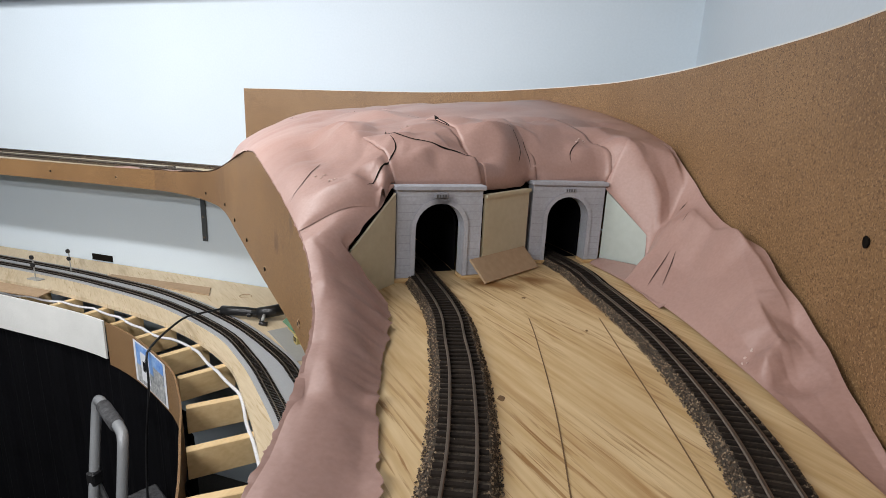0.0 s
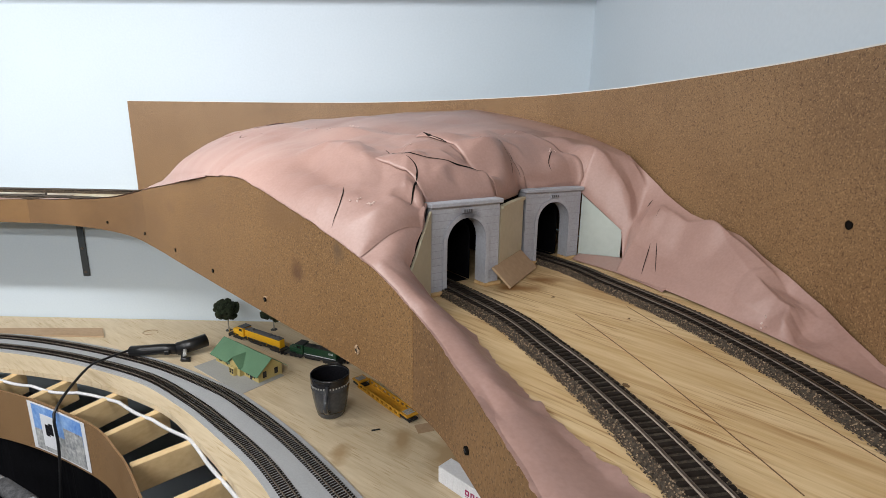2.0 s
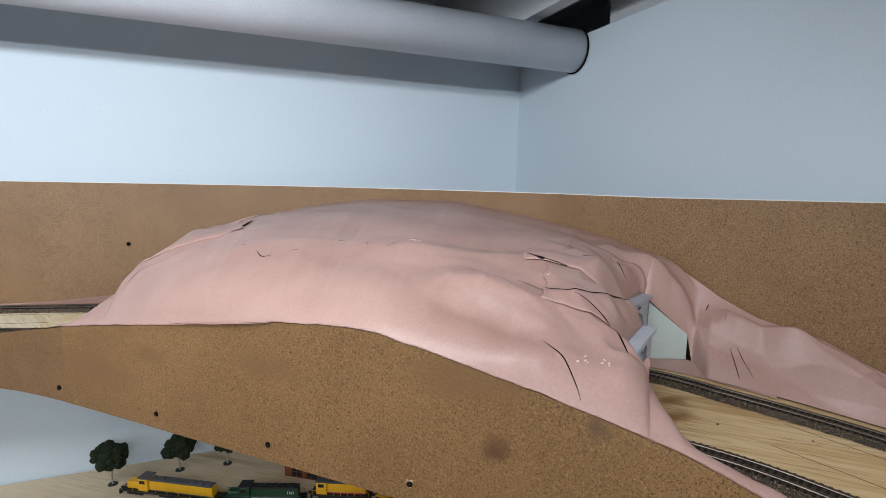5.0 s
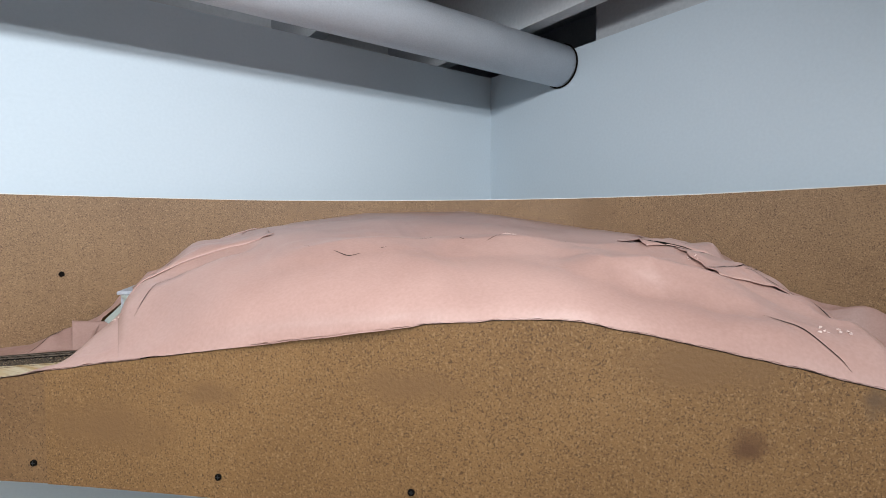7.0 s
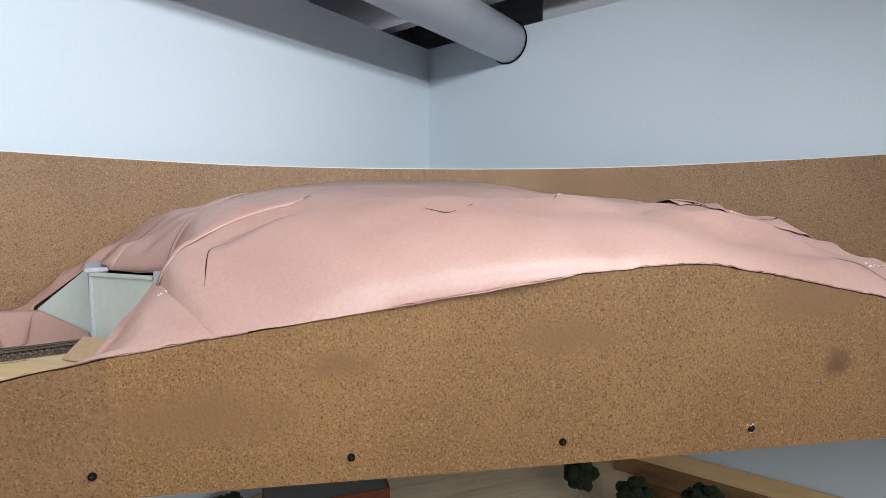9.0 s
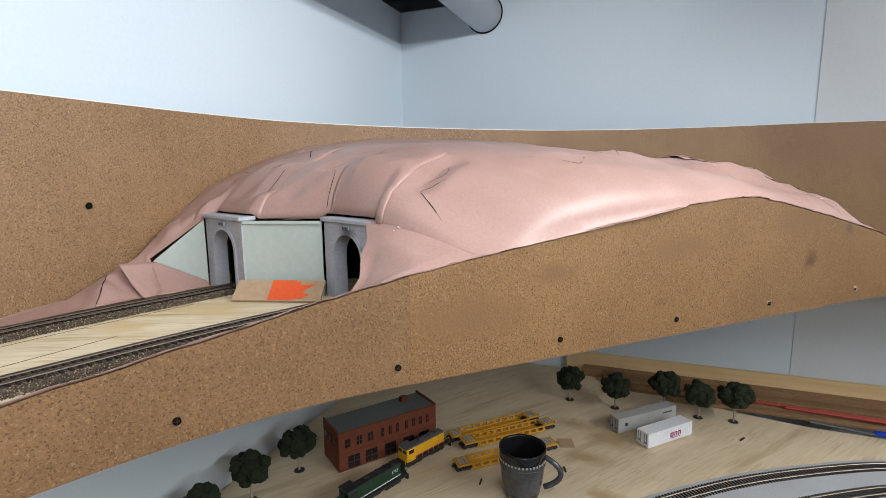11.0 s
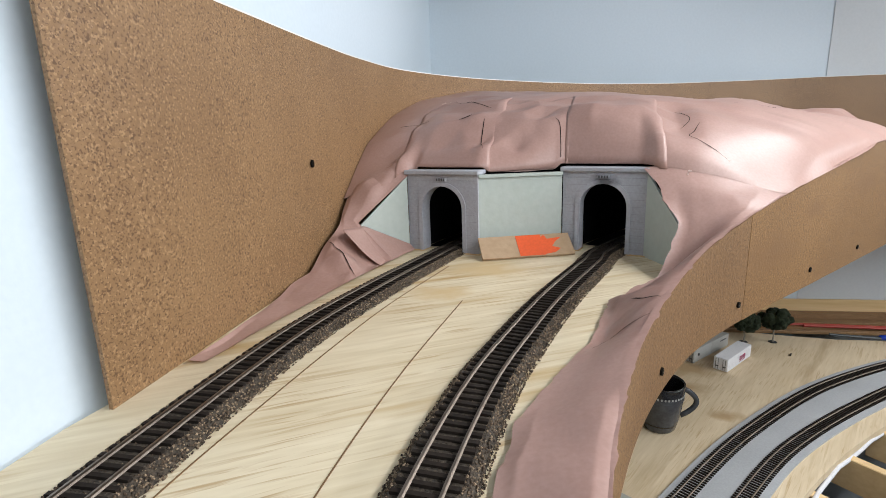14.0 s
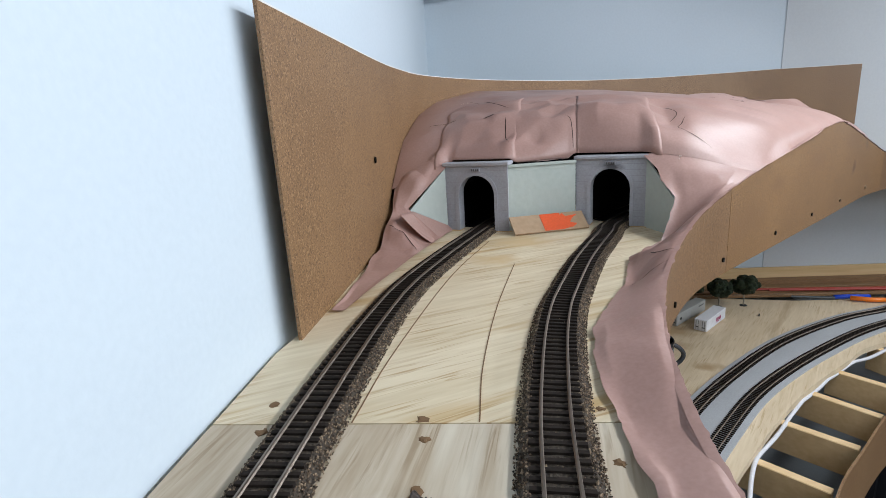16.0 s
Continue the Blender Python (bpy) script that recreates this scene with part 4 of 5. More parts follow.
def brow(a, r):
    """Height at which the paper rests on the portal tops, and lower on the wall between them."""
    lo, hi = (1.060, 1.152) if a < 60 else (1.360, 1.463)
    return 1.4478 - 0.0068 * smooth01((r - lo) / 0.010) * smooth01((hi - r) / 0.010)


def main_z(a, r, q):
    z = cover_z(a, r)
    # brow over the portals, and the run into the aprons on both sides of them
    soft = smooth01((r_1(a) - r) / 0.17)
    k = min(hood((a - edge_a(r)) / 3.6), hood((edge_b(r) - a) / (3.6 - 1.3 * smooth01((r - 1.30) / 0.1))) * (1 - soft) + smooth01((edge_b(r) - a) / 5.5) * soft)
    if k < 1:
        lo, hi, e0, e1 = r_1(a), r_2(a), r_f(a), r_b(a)
        if r < lo:
            low = inner_z(a, r, (r - e0) / (lo - e0))
        elif r > hi:
            low = outer_z(a, r, min(1.0, (r - hi) / (e1 - hi)))
        else:
            low = min(z, brow(a, r) + 0.001 * abs(noise.noise((r * 30, a * 0.3, 0))))
        z += (low - z) * (1 - k)
    return z


def rough_of(a, r):
    return 0.22 + 0.75 * max(smooth01((56 - a) / 9), smooth01((a - 77) / 7) * smooth01((r - 1.15) / 0.15))




def inner_z(a, r, q):
    top, foot = z_f(a) + 0.001, foot_1(a)
    rise = 0.010 * smooth01((a - 20) / 12) if a < 60 else 0.010 * smooth01((88.5 - a) / 3)
    z = top + (foot - top) * smooth01(q) + rise * math.sin(math.pi * q)
    return z + (0.008 * max(0.0, noise.noise((a * 0.6, 2.0, 0))) + 0.0015 * max(0.0, noise.noise((a * 2.7, 5.0, 0)))) * smooth01(q * 3 - 2) if foot < DECK + 0.01 else z


def outer_z(a, r, q):
    foot = foot_2(a)
    bend, low = 0.55, 0.44
    z = foot + (z_b(a) - foot) * (low * q / bend if q < bend else low + (1 - low) * (q - bend) / (1 - bend))
    k = max(smooth01((a - 40.5) / 4.5) if a < 60 else 0.0, smooth01((88.5 - a) / 3.5) if a > 60 else 0.0)
    edge = 45.0 if a < 60 else 85.5
    over = cover_z(edge, r) + z_b(a) - z_b(edge)
    return z + (max(z, over) - z) * k * smooth01(q * 3) * smooth01((1 - q) * 6)


def stand_off(a):
    """Open joint between the side sheets and the backdrop."""
    return 0.003 + 0.006 * max(0.0, 0.6 + noise.noise((a * 0.45, 9.0, 0)))


def gape(a):
    """Where the paper stands off the fascia's top edge."""
    return 0.0014 * max(0.0, noise.noise((a * 0.5, 4.0, 0)) - 0.05)


sheet_grid(np.linspace(44.6, 86.2, 230), lambda a: np.linspace(r_f(a) - 0.0004 + gape(a), r_b(a) - 0.001, 130), lambda a, r, q: main_z(a, r, q) + 0.001 * (1 - q) + 0.5 * gape(a) * max(0, 1 - 12 * q), "paper_cover", hill, 1.0, rough_of, lambda a, r: edge_a(r) + (a - 44.6) / 41.6 * (edge_b(r) - edge_a(r)))
sheet_grid(np.linspace(7, 46.4, 200), lambda a: np.linspace(r_f(a) - 0.0005, r_1(a) + 0.004 * noise.noise((a * 1.1, 7, 0)) + 0.002 * noise.noise((a * 4, 7, 0)), 44), inner_z, "paper_apron", hill, 0.8, lambda a, r: 0.55 + 0.3 * smooth01((a - 34) / 6), None, lambda a: smooth01((45.5 - a) / 4))
sheet_grid(np.linspace(85.2, 113.5, 130), lambda a: np.linspace(r_f(a) - 0.0005, r_1(a) + 0.004 * noise.noise((a * 1.1, 7, 0)) + 0.002 * noise.noise((a * 4, 7, 0)), 44), inner_z, "paper_apron", hill, 0.7, lambda a, r: 0.4 + 0.6 * smooth01((94 - a) / 5), None, lambda a: smooth01((a - 85.5) / 4))
sheet_grid(np.linspace(22.5, 45.6, 160), lambda a: np.linspace(r_2(a), r_b(a) - stand_off(a), 56), outer_z, "paper_apron", hill, 0.9, lambda a, r: 0.35)
sheet_grid(np.linspace(84.7, 98.5, 90), lambda a: np.linspace(r_2(a), r_b(a) - stand_off(a), 28), outer_z, "paper_apron", hill, 0.9, lambda a, r: 0.35)


def foot_patch(angles, inner, outer, rise):
    """A low torn sheet on the deck in front of a wing wall; rise: its height above the deck along the wall."""
    bm = bmesh.new()
    rows = []
    for a in angles:
        row = []
        for q in np.linspace(0, 1, 14):
            r = inner(a) + (outer(a) - inner(a)) * q + 0.0012 * noise.noise((a * 1.3, q * 2, 0)) * (1 - q)
            x, y = at_polar(a, r)
            z = DECK + 0.0022 + rise(a) * q ** 1.3 + 0.010 * max(0, facets(x, y, 0.026, 5.5)) * math.sin(math.pi * q)
            row.append(bm.verts.new((x, y, z)))
        rows.append(row)
    for c, d in zip(rows, rows[1:]):
        for k in range(len(c) - 1):
            bm.faces.new((c[k], c[k + 1], d[k + 1], d[k]))
    bmesh.ops.recalc_face_normals(bm, faces=bm.faces)
    if bm.faces[:][0].normal.z < 0:
        bmesh.ops.reverse_faces(bm, faces=bm.faces)
    bmesh.ops.solidify(bm, geom=bm.faces[:], thickness=0.0006)
    return part("paper_patch", bm, M_PAPER, hill, smooth=True)


foot_patch(np.linspace(85.35, 88.8, 40), knots(85.3, 1.560, 88.8, 1.581), knots(85.3, 1.5665, 87.05, 1.617, 88.8, 1.628), knots(85.3, 0.006, 87.05, 0.041, 88.8, 0.046))
foot_patch(np.linspace(36.7, 45.0, 70), knots(36.7, 1.195, 41.3, 1.228, 44.1, 1.238, 45.0, 1.243), knots(36.7, 1.222, 38.5, 1.240, 42.2, 1.2835, 45.0, 1.2635), knots(36.7, 0.014, 39, 0.010, 42.2, 0.008, 45, 0.006))


def flap(a0, a1, r0, r1, lift, seed, cut=0.0):
    """A loose sheet laid over a portal brow, its edges standing off the cover."""
    bm = bmesh.new()
    na, nr = 34, 30
    rows = []
    for i in range(na):
        p = i / (na - 1)
        row = []
        for j in range(nr):
            q = j / (nr - 1)
            r = r0 + (r1 - r0) * q + 0.006 * noise.noise((seed + 3, p * 4, 0))
            back = (a1 - a0) + cut * (q - 0.5) * 2 + 0.6 * noise.noise((seed, q * 4, 0))
            a = edge_a(r) - 0.12 + back * p if a0 < 60 else edge_b(r) + 0.12 - back * (1 - p)
            x, y = HUB[0] + r * math.cos(math.radians(a)), HUB[1] + r * math.sin(math.radians(a))
            rim = max(abs(2 * p - 1), abs(2 * q - 1)) ** 4
            v = Vector((x, y, seed))
            puff = lift * (0.5 + 0.5 * math.sin(math.pi * p)) * math.sin(math.pi * q) ** 0.5
            z = main_z(a, r, 0.5) + crumple(x, y, calm(a, r), rough_of(a, r)) + 0.0015 + puff * calm(a, r) + 0.003 * rim * max(0, noise.noise(v * 14)) + calm(a, r) * 0.004 * facets(x, y, 0.04, seed + 0.5) * (1 - rim)
            row.append(bm.verts.new((x, y, z)))
        rows.append(row)
    for c, d in zip(rows, rows[1:]):
        for j in range(nr - 1):
            bm.faces.new((c[j], c[j + 1], d[j + 1], d[j]))
    bmesh.ops.recalc_face_normals(bm, faces=bm.faces)
    if bm.faces[:][0].normal.z < 0:
        bmesh.ops.reverse_faces(bm, faces=bm.faces)
    top = bm.faces[:]
    bmesh.ops.solidify(bm, geom=top, thickness=0.0007)
    return part("paper_flap", bm, M_PAPER, hill, smooth=True)


flap(44.3, 50.5, 0.952, 1.062, 0.004, 1.0, 0.5)
flap(44.3, 52.0, 1.068, 1.170, 0.007, 2.0, -0.6)
flap(44.4, 49.0, 1.163, 1.275, 0.003, 3.0, 0.8)
flap(79.5, 86.5, 1.452, 1.585, 0.004, 4.0, -0.5)
flap(80.5, 86.3, 1.352, 1.462, 0.001, 5.0, 0.3)
flap(79.5, 86.4, 1.235, 1.356, 0.004, 6.0, -0.8)


def surface_tree():
    """All sheets of the hill as one search tree."""
    pts, polys = [], []
    for ob in hill.children:
        off = len(pts)
        pts += [v.co.copy() for v in ob.data.vertices]
        polys += [[off + i for i in f.vertices] for f in ob.data.polygons]
    return BVHTree.FromPolygons(pts, polys)


HILL_TREE = surface_tree()


def on_hill(x, y):
    """Height of the topmost sheet at a place of the plan."""
    hit = HILL_TREE.ray_cast(Vector((x, y, 2.0)), Vector((0, 0, -1)))[0]
    return hit.z if hit else DECK + 0.004


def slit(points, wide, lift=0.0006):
    """A dark ribbon on the paper for the shade in a cut, through polar places (angle, radius)."""
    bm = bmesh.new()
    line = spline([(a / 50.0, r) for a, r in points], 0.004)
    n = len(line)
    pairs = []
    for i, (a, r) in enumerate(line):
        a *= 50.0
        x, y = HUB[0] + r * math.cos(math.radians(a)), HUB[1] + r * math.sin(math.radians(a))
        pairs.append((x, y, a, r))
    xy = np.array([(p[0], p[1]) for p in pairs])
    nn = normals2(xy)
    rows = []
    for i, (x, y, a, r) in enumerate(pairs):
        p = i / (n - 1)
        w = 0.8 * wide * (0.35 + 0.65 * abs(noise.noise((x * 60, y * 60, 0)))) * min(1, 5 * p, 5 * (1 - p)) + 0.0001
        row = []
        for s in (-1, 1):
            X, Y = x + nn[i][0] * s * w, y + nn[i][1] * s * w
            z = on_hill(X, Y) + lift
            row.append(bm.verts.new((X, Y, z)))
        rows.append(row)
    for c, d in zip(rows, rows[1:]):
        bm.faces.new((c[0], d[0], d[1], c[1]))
    return part("slit", bm, M_DARK, hill, "dark ribbon for the shade inside a cut")


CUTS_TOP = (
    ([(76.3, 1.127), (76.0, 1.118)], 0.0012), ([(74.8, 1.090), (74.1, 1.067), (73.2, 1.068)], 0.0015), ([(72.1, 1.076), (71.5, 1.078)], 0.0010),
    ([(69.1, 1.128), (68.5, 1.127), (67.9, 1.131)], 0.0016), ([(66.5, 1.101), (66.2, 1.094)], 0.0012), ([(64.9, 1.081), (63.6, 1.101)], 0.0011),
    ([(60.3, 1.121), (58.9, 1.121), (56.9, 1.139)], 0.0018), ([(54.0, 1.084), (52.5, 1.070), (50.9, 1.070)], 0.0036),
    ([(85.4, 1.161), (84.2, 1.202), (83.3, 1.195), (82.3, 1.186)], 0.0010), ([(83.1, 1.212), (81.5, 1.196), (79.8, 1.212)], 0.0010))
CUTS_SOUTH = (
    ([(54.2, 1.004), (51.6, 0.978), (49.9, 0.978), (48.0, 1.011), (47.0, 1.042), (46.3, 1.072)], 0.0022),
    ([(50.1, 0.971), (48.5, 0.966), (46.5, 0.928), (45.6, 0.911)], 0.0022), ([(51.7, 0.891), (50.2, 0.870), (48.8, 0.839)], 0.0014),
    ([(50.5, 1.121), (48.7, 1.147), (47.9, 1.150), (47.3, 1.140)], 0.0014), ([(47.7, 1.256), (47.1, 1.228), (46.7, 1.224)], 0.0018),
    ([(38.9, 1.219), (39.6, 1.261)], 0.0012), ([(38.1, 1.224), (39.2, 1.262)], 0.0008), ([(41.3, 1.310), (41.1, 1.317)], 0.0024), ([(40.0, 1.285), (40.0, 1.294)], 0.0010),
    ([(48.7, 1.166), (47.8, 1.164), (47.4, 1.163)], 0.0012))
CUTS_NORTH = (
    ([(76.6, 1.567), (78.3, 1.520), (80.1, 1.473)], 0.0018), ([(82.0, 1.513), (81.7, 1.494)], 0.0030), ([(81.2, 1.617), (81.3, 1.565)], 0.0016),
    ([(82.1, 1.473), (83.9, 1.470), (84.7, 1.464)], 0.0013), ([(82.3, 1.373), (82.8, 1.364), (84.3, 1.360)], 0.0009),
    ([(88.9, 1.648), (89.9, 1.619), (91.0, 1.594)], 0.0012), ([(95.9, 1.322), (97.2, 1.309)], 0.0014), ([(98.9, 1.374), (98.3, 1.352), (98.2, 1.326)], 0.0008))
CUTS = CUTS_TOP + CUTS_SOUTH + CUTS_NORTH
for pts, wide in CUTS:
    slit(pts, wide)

# bits of dried glue and torn paper
for a, r in ((62.9, 1.115), (62.5, 1.112), (52.1, 1.013), (47.7, 1.257), (49.0, 0.874), (47.6, 0.879), (86.1, 1.212), (77.0, 1.575), (30.0, 1.172)):
    bm = bmesh.new()
    for k in range(5):
        aa, rr = a + random.uniform(-0.35, 0.35), r + random.uniform(-0.007, 0.007)
        x, y = HUB[0] + rr * math.cos(math.radians(aa)), HUB[1] + rr * math.sin(math.radians(aa))
        z = on_hill(x, y) + 0.0006
        g = bmesh.ops.create_icosphere(bm, subdivisions=1, radius=0.0011, matrix=Matrix.Translation((x, y, z)))
        for v in g["verts"]:
            v.co += 0.0014 * noise.noise_vector(v.co * 700)
    part("torn_scrap", bm, M_FIBRE, hill, "pale torn paper fibres")

# ragged paper edge along the fascia's top
for lo, hi in ((8, 30), (30.4, 47), (47.2, 66), (66.3, 86), (86.4, 112)):
    bm = bmesh.new()
    rows = []
    for a in np.arange(lo, hi, 0.12):
        fray = 0.0004 + 0.0040 * max(0.0, noise.noise((a * 1.7, 6.0, 0))) + 0.0022 * max(0.0, noise.noise((a * 9.0, 3.0, 0)))
        curl = 0.0008 + 0.0012 * noise.noise((a * 2.3, 1.0, 0))
        row = []
        for r, z in ((r_f(a) - fray, z_f(a) + 0.0012 + curl), (r_f(a) + 0.0015, z_f(a) + 0.0016), (r_f(a) + 0.006, z_f(a) + 0.0004)):
            row.append(bm.verts.new((HUB[0] + r * math.cos(math.radians(a)), HUB[1] + r * math.sin(math.radians(a)), z)))
        rows.append(row)
    for c, d in zip(rows, rows[1:]):
        for k in (0, 1):
            bm.faces.new((c[k], c[k + 1], d[k + 1], d[k]))
    bmesh.ops.recalc_face_normals(bm, faces=bm.faces)
    part("torn_edge", bm, M_PAPER, hill, "ragged torn paper edge", smooth=True)

def extrude_print(points):
    """A printed shape on the card's face, a little proud of it."""
    bm = bmesh.new()
    f = bm.faces.new([bm.verts.new((x, -0.0016, z)) for x, z in points])
    g = bmesh.ops.extrude_face_region(bm, geom=[f])
    bmesh.ops.translate(bm, verts=[v for v in g["geom"] if isinstance(v, bmesh.types.BMVert)], vec=(0, -0.0005, 0))
    bmesh.ops.recalc_face_normals(bm, faces=bm.faces)
    return bm



# ---- card pieces, screw and shelf bracket on the upper level ----
card = thing("card_strip", "strip of corrugated card leaning on the retaining wall", "cardboard")
bm = boxes((-0.062, 0.062, -0.0015, 0.0015, 0, 0.036))
ob = part("board", bm, M_CARD, card)
card.matrix_world = between((-1.022, -0.224), (-0.986, -0.345), DECK + 0.002) @ pose(0, 0, 0, -52, 0, 0)
part("printed_patch", boxes((-0.012, 0.022, -0.0022, -0.0016, 0.001, 0.035)), M_ORANGE, card, "orange printed area")
part("printed_patch", extrude_print([(0.022, 0.002), (0.036, 0.004), (0.045, 0.010), (0.034, 0.014), (0.040, 0.022), (0.050, 0.029), (0.030, 0.027), (0.027, 0.034), (0.022, 0.031)]), M_ORANGE, card, "orange printed area")
card = tagged(part("card_strip", boxes((-0.058, 0.058, -0.0015, 0.0015, 0, 0.036), bevel=0.0005), M_CARD), "plain brown card strip leaning on the retaining wall", "cardboard")
card.matrix_world = between((-0.322, -0.962), (-0.272, -0.858), DECK + 0.002) @ pose(0, 0, 0, -48, 0, 0)

screw = thing("drywall_screw", "loose black coarse-thread screw lying on the plywood", "screw")
pr = [(0.0, 0.0), (0.0040, 0.0), (0.0040, 0.0008), (0.0018, 0.0040)]
for k in range(11):
    pr += [(0.0012, 0.006 + 0.0026 * k), (0.0021, 0.0068 + 0.0026 * k), (0.0012, 0.0076 + 0.0026 * k)]
part("shank", lathe([*pr, (0.0002, 0.040)], 14), M_SCREW, screw, smooth=False)
d = Vector((-1.602, -0.177, 0)) - Vector((-1.593, -0.144, 0))
screw.matrix_world = Matrix.Translation((-1.593, -0.144, DECK + 0.0042)) @ d.to_track_quat("Z", "Y").to_matrix().to_4x4() @ pose(0, 0, 0, -4, 0, 0)

bracket = thing("shelf_bracket", "dark steel angle bracket screwed to the wall", "bracket")
part("upright", boxes((-1.628, -1.606, -0.006, -0.002, 1.045, 1.235), bevel=0.0008), M_STEEL, bracket)
part("arm", boxes((-1.628, -1.606, -0.25, -0.006, 1.318, 1.322)), M_STEEL, bracket)
part("upright", boxes((-1.628, -1.606, -0.006, -0.0025, 1.235, 1.322)), M_STEEL, bracket)
for z in (1.06, 1.14, 1.215):
    bm = bmesh.new()
    cyl(bm, 0.005, 0.004, 0.004, pose(-1.617, -0.0075, z, 90, 0, 0), 14)
    part("bolt", bm, M_RAIL, bracket)


# ---- things on the lower table ----
def on_table(x, y, deg, z=TABLE):
    return pose(x, y, z + 0.0005, 0, 0, deg)


mug = thing("coffee_mug", "dark grey glazed stoneware mug with black rim", "mug", at=on_table(-0.672, -0.555, -85))
part("body", lathe([(0.0, 0.0), (0.028, 0.0), (0.031, 0.004), (0.036, 0.025), (0.040, 0.05), (0.0425, 0.075), (0.0428, 0.082)], 48), M_MUG, mug, smooth=True)
part("rim", lathe([(0.0428, 0.082), (0.0440, 0.098), (0.0435, 0.101), (0.0415, 0.101), (0.0400, 0.097), (0.0385, 0.06), (0.034, 0.015), (0.0, 0.008)], 48), M_MUGDARK, mug, "glossy black rim and inside", smooth=True)
for z in (0.071, 0.0765):
    part("groove_ring", lathe([(0.0418, z - 0.0012), (0.0432, z), (0.0418, z + 0.0012)], 48), M_MUG, mug, smooth=True)
bm = bmesh.new()
for k in range(40):
    a = 2 * math.pi * k / 40
    box(bm, (0.0016, 0.0028, 0.004), pose(0.0428 * math.cos(a), 0.0428 * math.sin(a), 0.0805, 0, 0, math.degrees(a)))
part("bead_band", bm, M_BOXGREY, mug, "row of pale beads")
arc = [(0.041 + 0.030 * math.sin(math.pi * k / 14) ** 0.8, 0, 0.085 - 0.060 * k / 14) for k in range(15)]
part("handle", tube(arc, 0.0052, 10), M_MUG, mug, smooth=True)


def window_on(parent, x, y, z, w, h, m=Matrix(), rows=2, frame_mat=None):
    """A small framed pane on a wall that faces -y."""
    pane = part("window", boxes((x - w / 2, x + w / 2, y - 0.0012, y + 0.0004, z, z + h)), M_GLASS, parent)
    part("mullion", boxes((x - 0.0004, x + 0.0004, y - 0.0018, y - 0.0010, z, z + h), (x - w / 2, x + w / 2, y - 0.0018, y - 0.0010, z + h / 2 - 0.0004, z + h / 2 + 0.0004)), frame_mat or M_TAN, pane)
    return pane


def gable(L, D, H, R, over):
    """A gable roof along x over L by D walls, eaves at H, ridge at R."""
    bm = bmesh.new()
    for s in (-1, 1):
        v = [(-L / 2 - over, s * (D / 2 + over), H - over * (R - H) / (D / 2)), (L / 2 + over, s * (D / 2 + over), H - over * (R - H) / (D / 2)), (L / 2 + over, 0, R), (-L / 2 - over, 0, R)]
        a = [bm.verts.new(p) for p in v]
        b = [bm.verts.new((p[0], p[1], p[2] + 0.0016)) for p in v]
        bm.faces.new(a), bm.faces.new(b)
        for k in range(4):
            bm.faces.new((a[k], a[(k + 1) % 4], b[(k + 1) % 4], b[k]))
    bmesh.ops.recalc_face_normals(bm, faces=bm.faces)
    return bm


def gable_walls(L, D, H, R):
    bm = bmesh.new()
    prof = [(-D / 2, 0), (D / 2, 0), (D / 2, H), (0, R - 0.0005), (-D / 2, H)]
    a = [bm.verts.new((-L / 2, y, z)) for y, z in prof]
    b = [bm.verts.new((L / 2, y, z)) for y, z in prof]
    bm.faces.new(a), bm.faces.new(b)
    for k in range(5):
        bm.faces.new((a[k], a[(k + 1) % 5], b[(k + 1) % 5], b[k]))
    bmesh.ops.recalc_face_normals(bm, faces=bm.faces)
    return bm


depot = thing("model_depot", "tan model railway depot with green gable roof", "model building", at=on_table(-0.952, -0.338, -36))
L, D, H, R = 0.205, 0.070, 0.030, 0.058
part("wall", gable_walls(L, D, H, R), M_TAN, depot)
part("roof", gable(L, D, H, R, 0.011), M_ROOFGREEN, depot, "moss green roof")
bay = part("bay_wall", gable_walls(0.040, 0.046, 0.030, 0.048), M_TAN, depot)
bay.matrix_local = pose(0.012, -0.026, 0, 0, 0, 90)
bay = part("bay_roof", gable(0.044, 0.048, 0.030, 0.049, 0.006), M_ROOFGREEN, depot)
bay.matrix_local = pose(0.012, -0.024, 0.0012, 0, 0, 90)
part("bay_window", boxes((0.002, 0.022, -0.056, -0.044, 0, 0.024), bevel=0.002), M_TAN, depot)
for x in (-0.078, -0.045, 0.055, 0.082):
    window_on(depot, x, -D / 2, 0.008, 0.011, 0.015)
for x in (0.006, 0.017):
    window_on(depot, x, -0.056, 0.009, 0.007, 0.012)
for y in (-0.017, 0.017):
    w1 = part("window", boxes((L / 2 - 0.0003, L / 2 + 0.0012, y - 0.005, y + 0.005, 0.009, 0.025)), M_GLASS, depot)
part("door", boxes((0.066, 0.074, -D / 2 - 0.0012, -D / 2 + 0.0003, 0, 0.020)), M_GLASS, depot)
tagged(part("platform_sheet", boxes((-0.115, 0.118, -0.092, 0.03, -0.0004, 0.0008)), M_BOXGREY), "thin grey card sheet under the depot", "card sheet").matrix_world = on_table(-0.952, -0.338, -36)

brick = thing("brick_building", "two-storey brick model shop building with grey roof", "model building", at=on_table(-0.6115, -0.224, -35))
L, D, H = 0.235, 0.085, 0.082
part("wall", boxes((-L / 2, L / 2, -D / 2, D / 2, 0, H), bevel=0.0006), M_BRICK, brick)
part("roof", boxes((-L / 2 + 0.003, L / 2 - 0.003, -D / 2 + 0.003, D / 2 - 0.003, H, H + 0.0015)), M_ROOFGREY, brick)
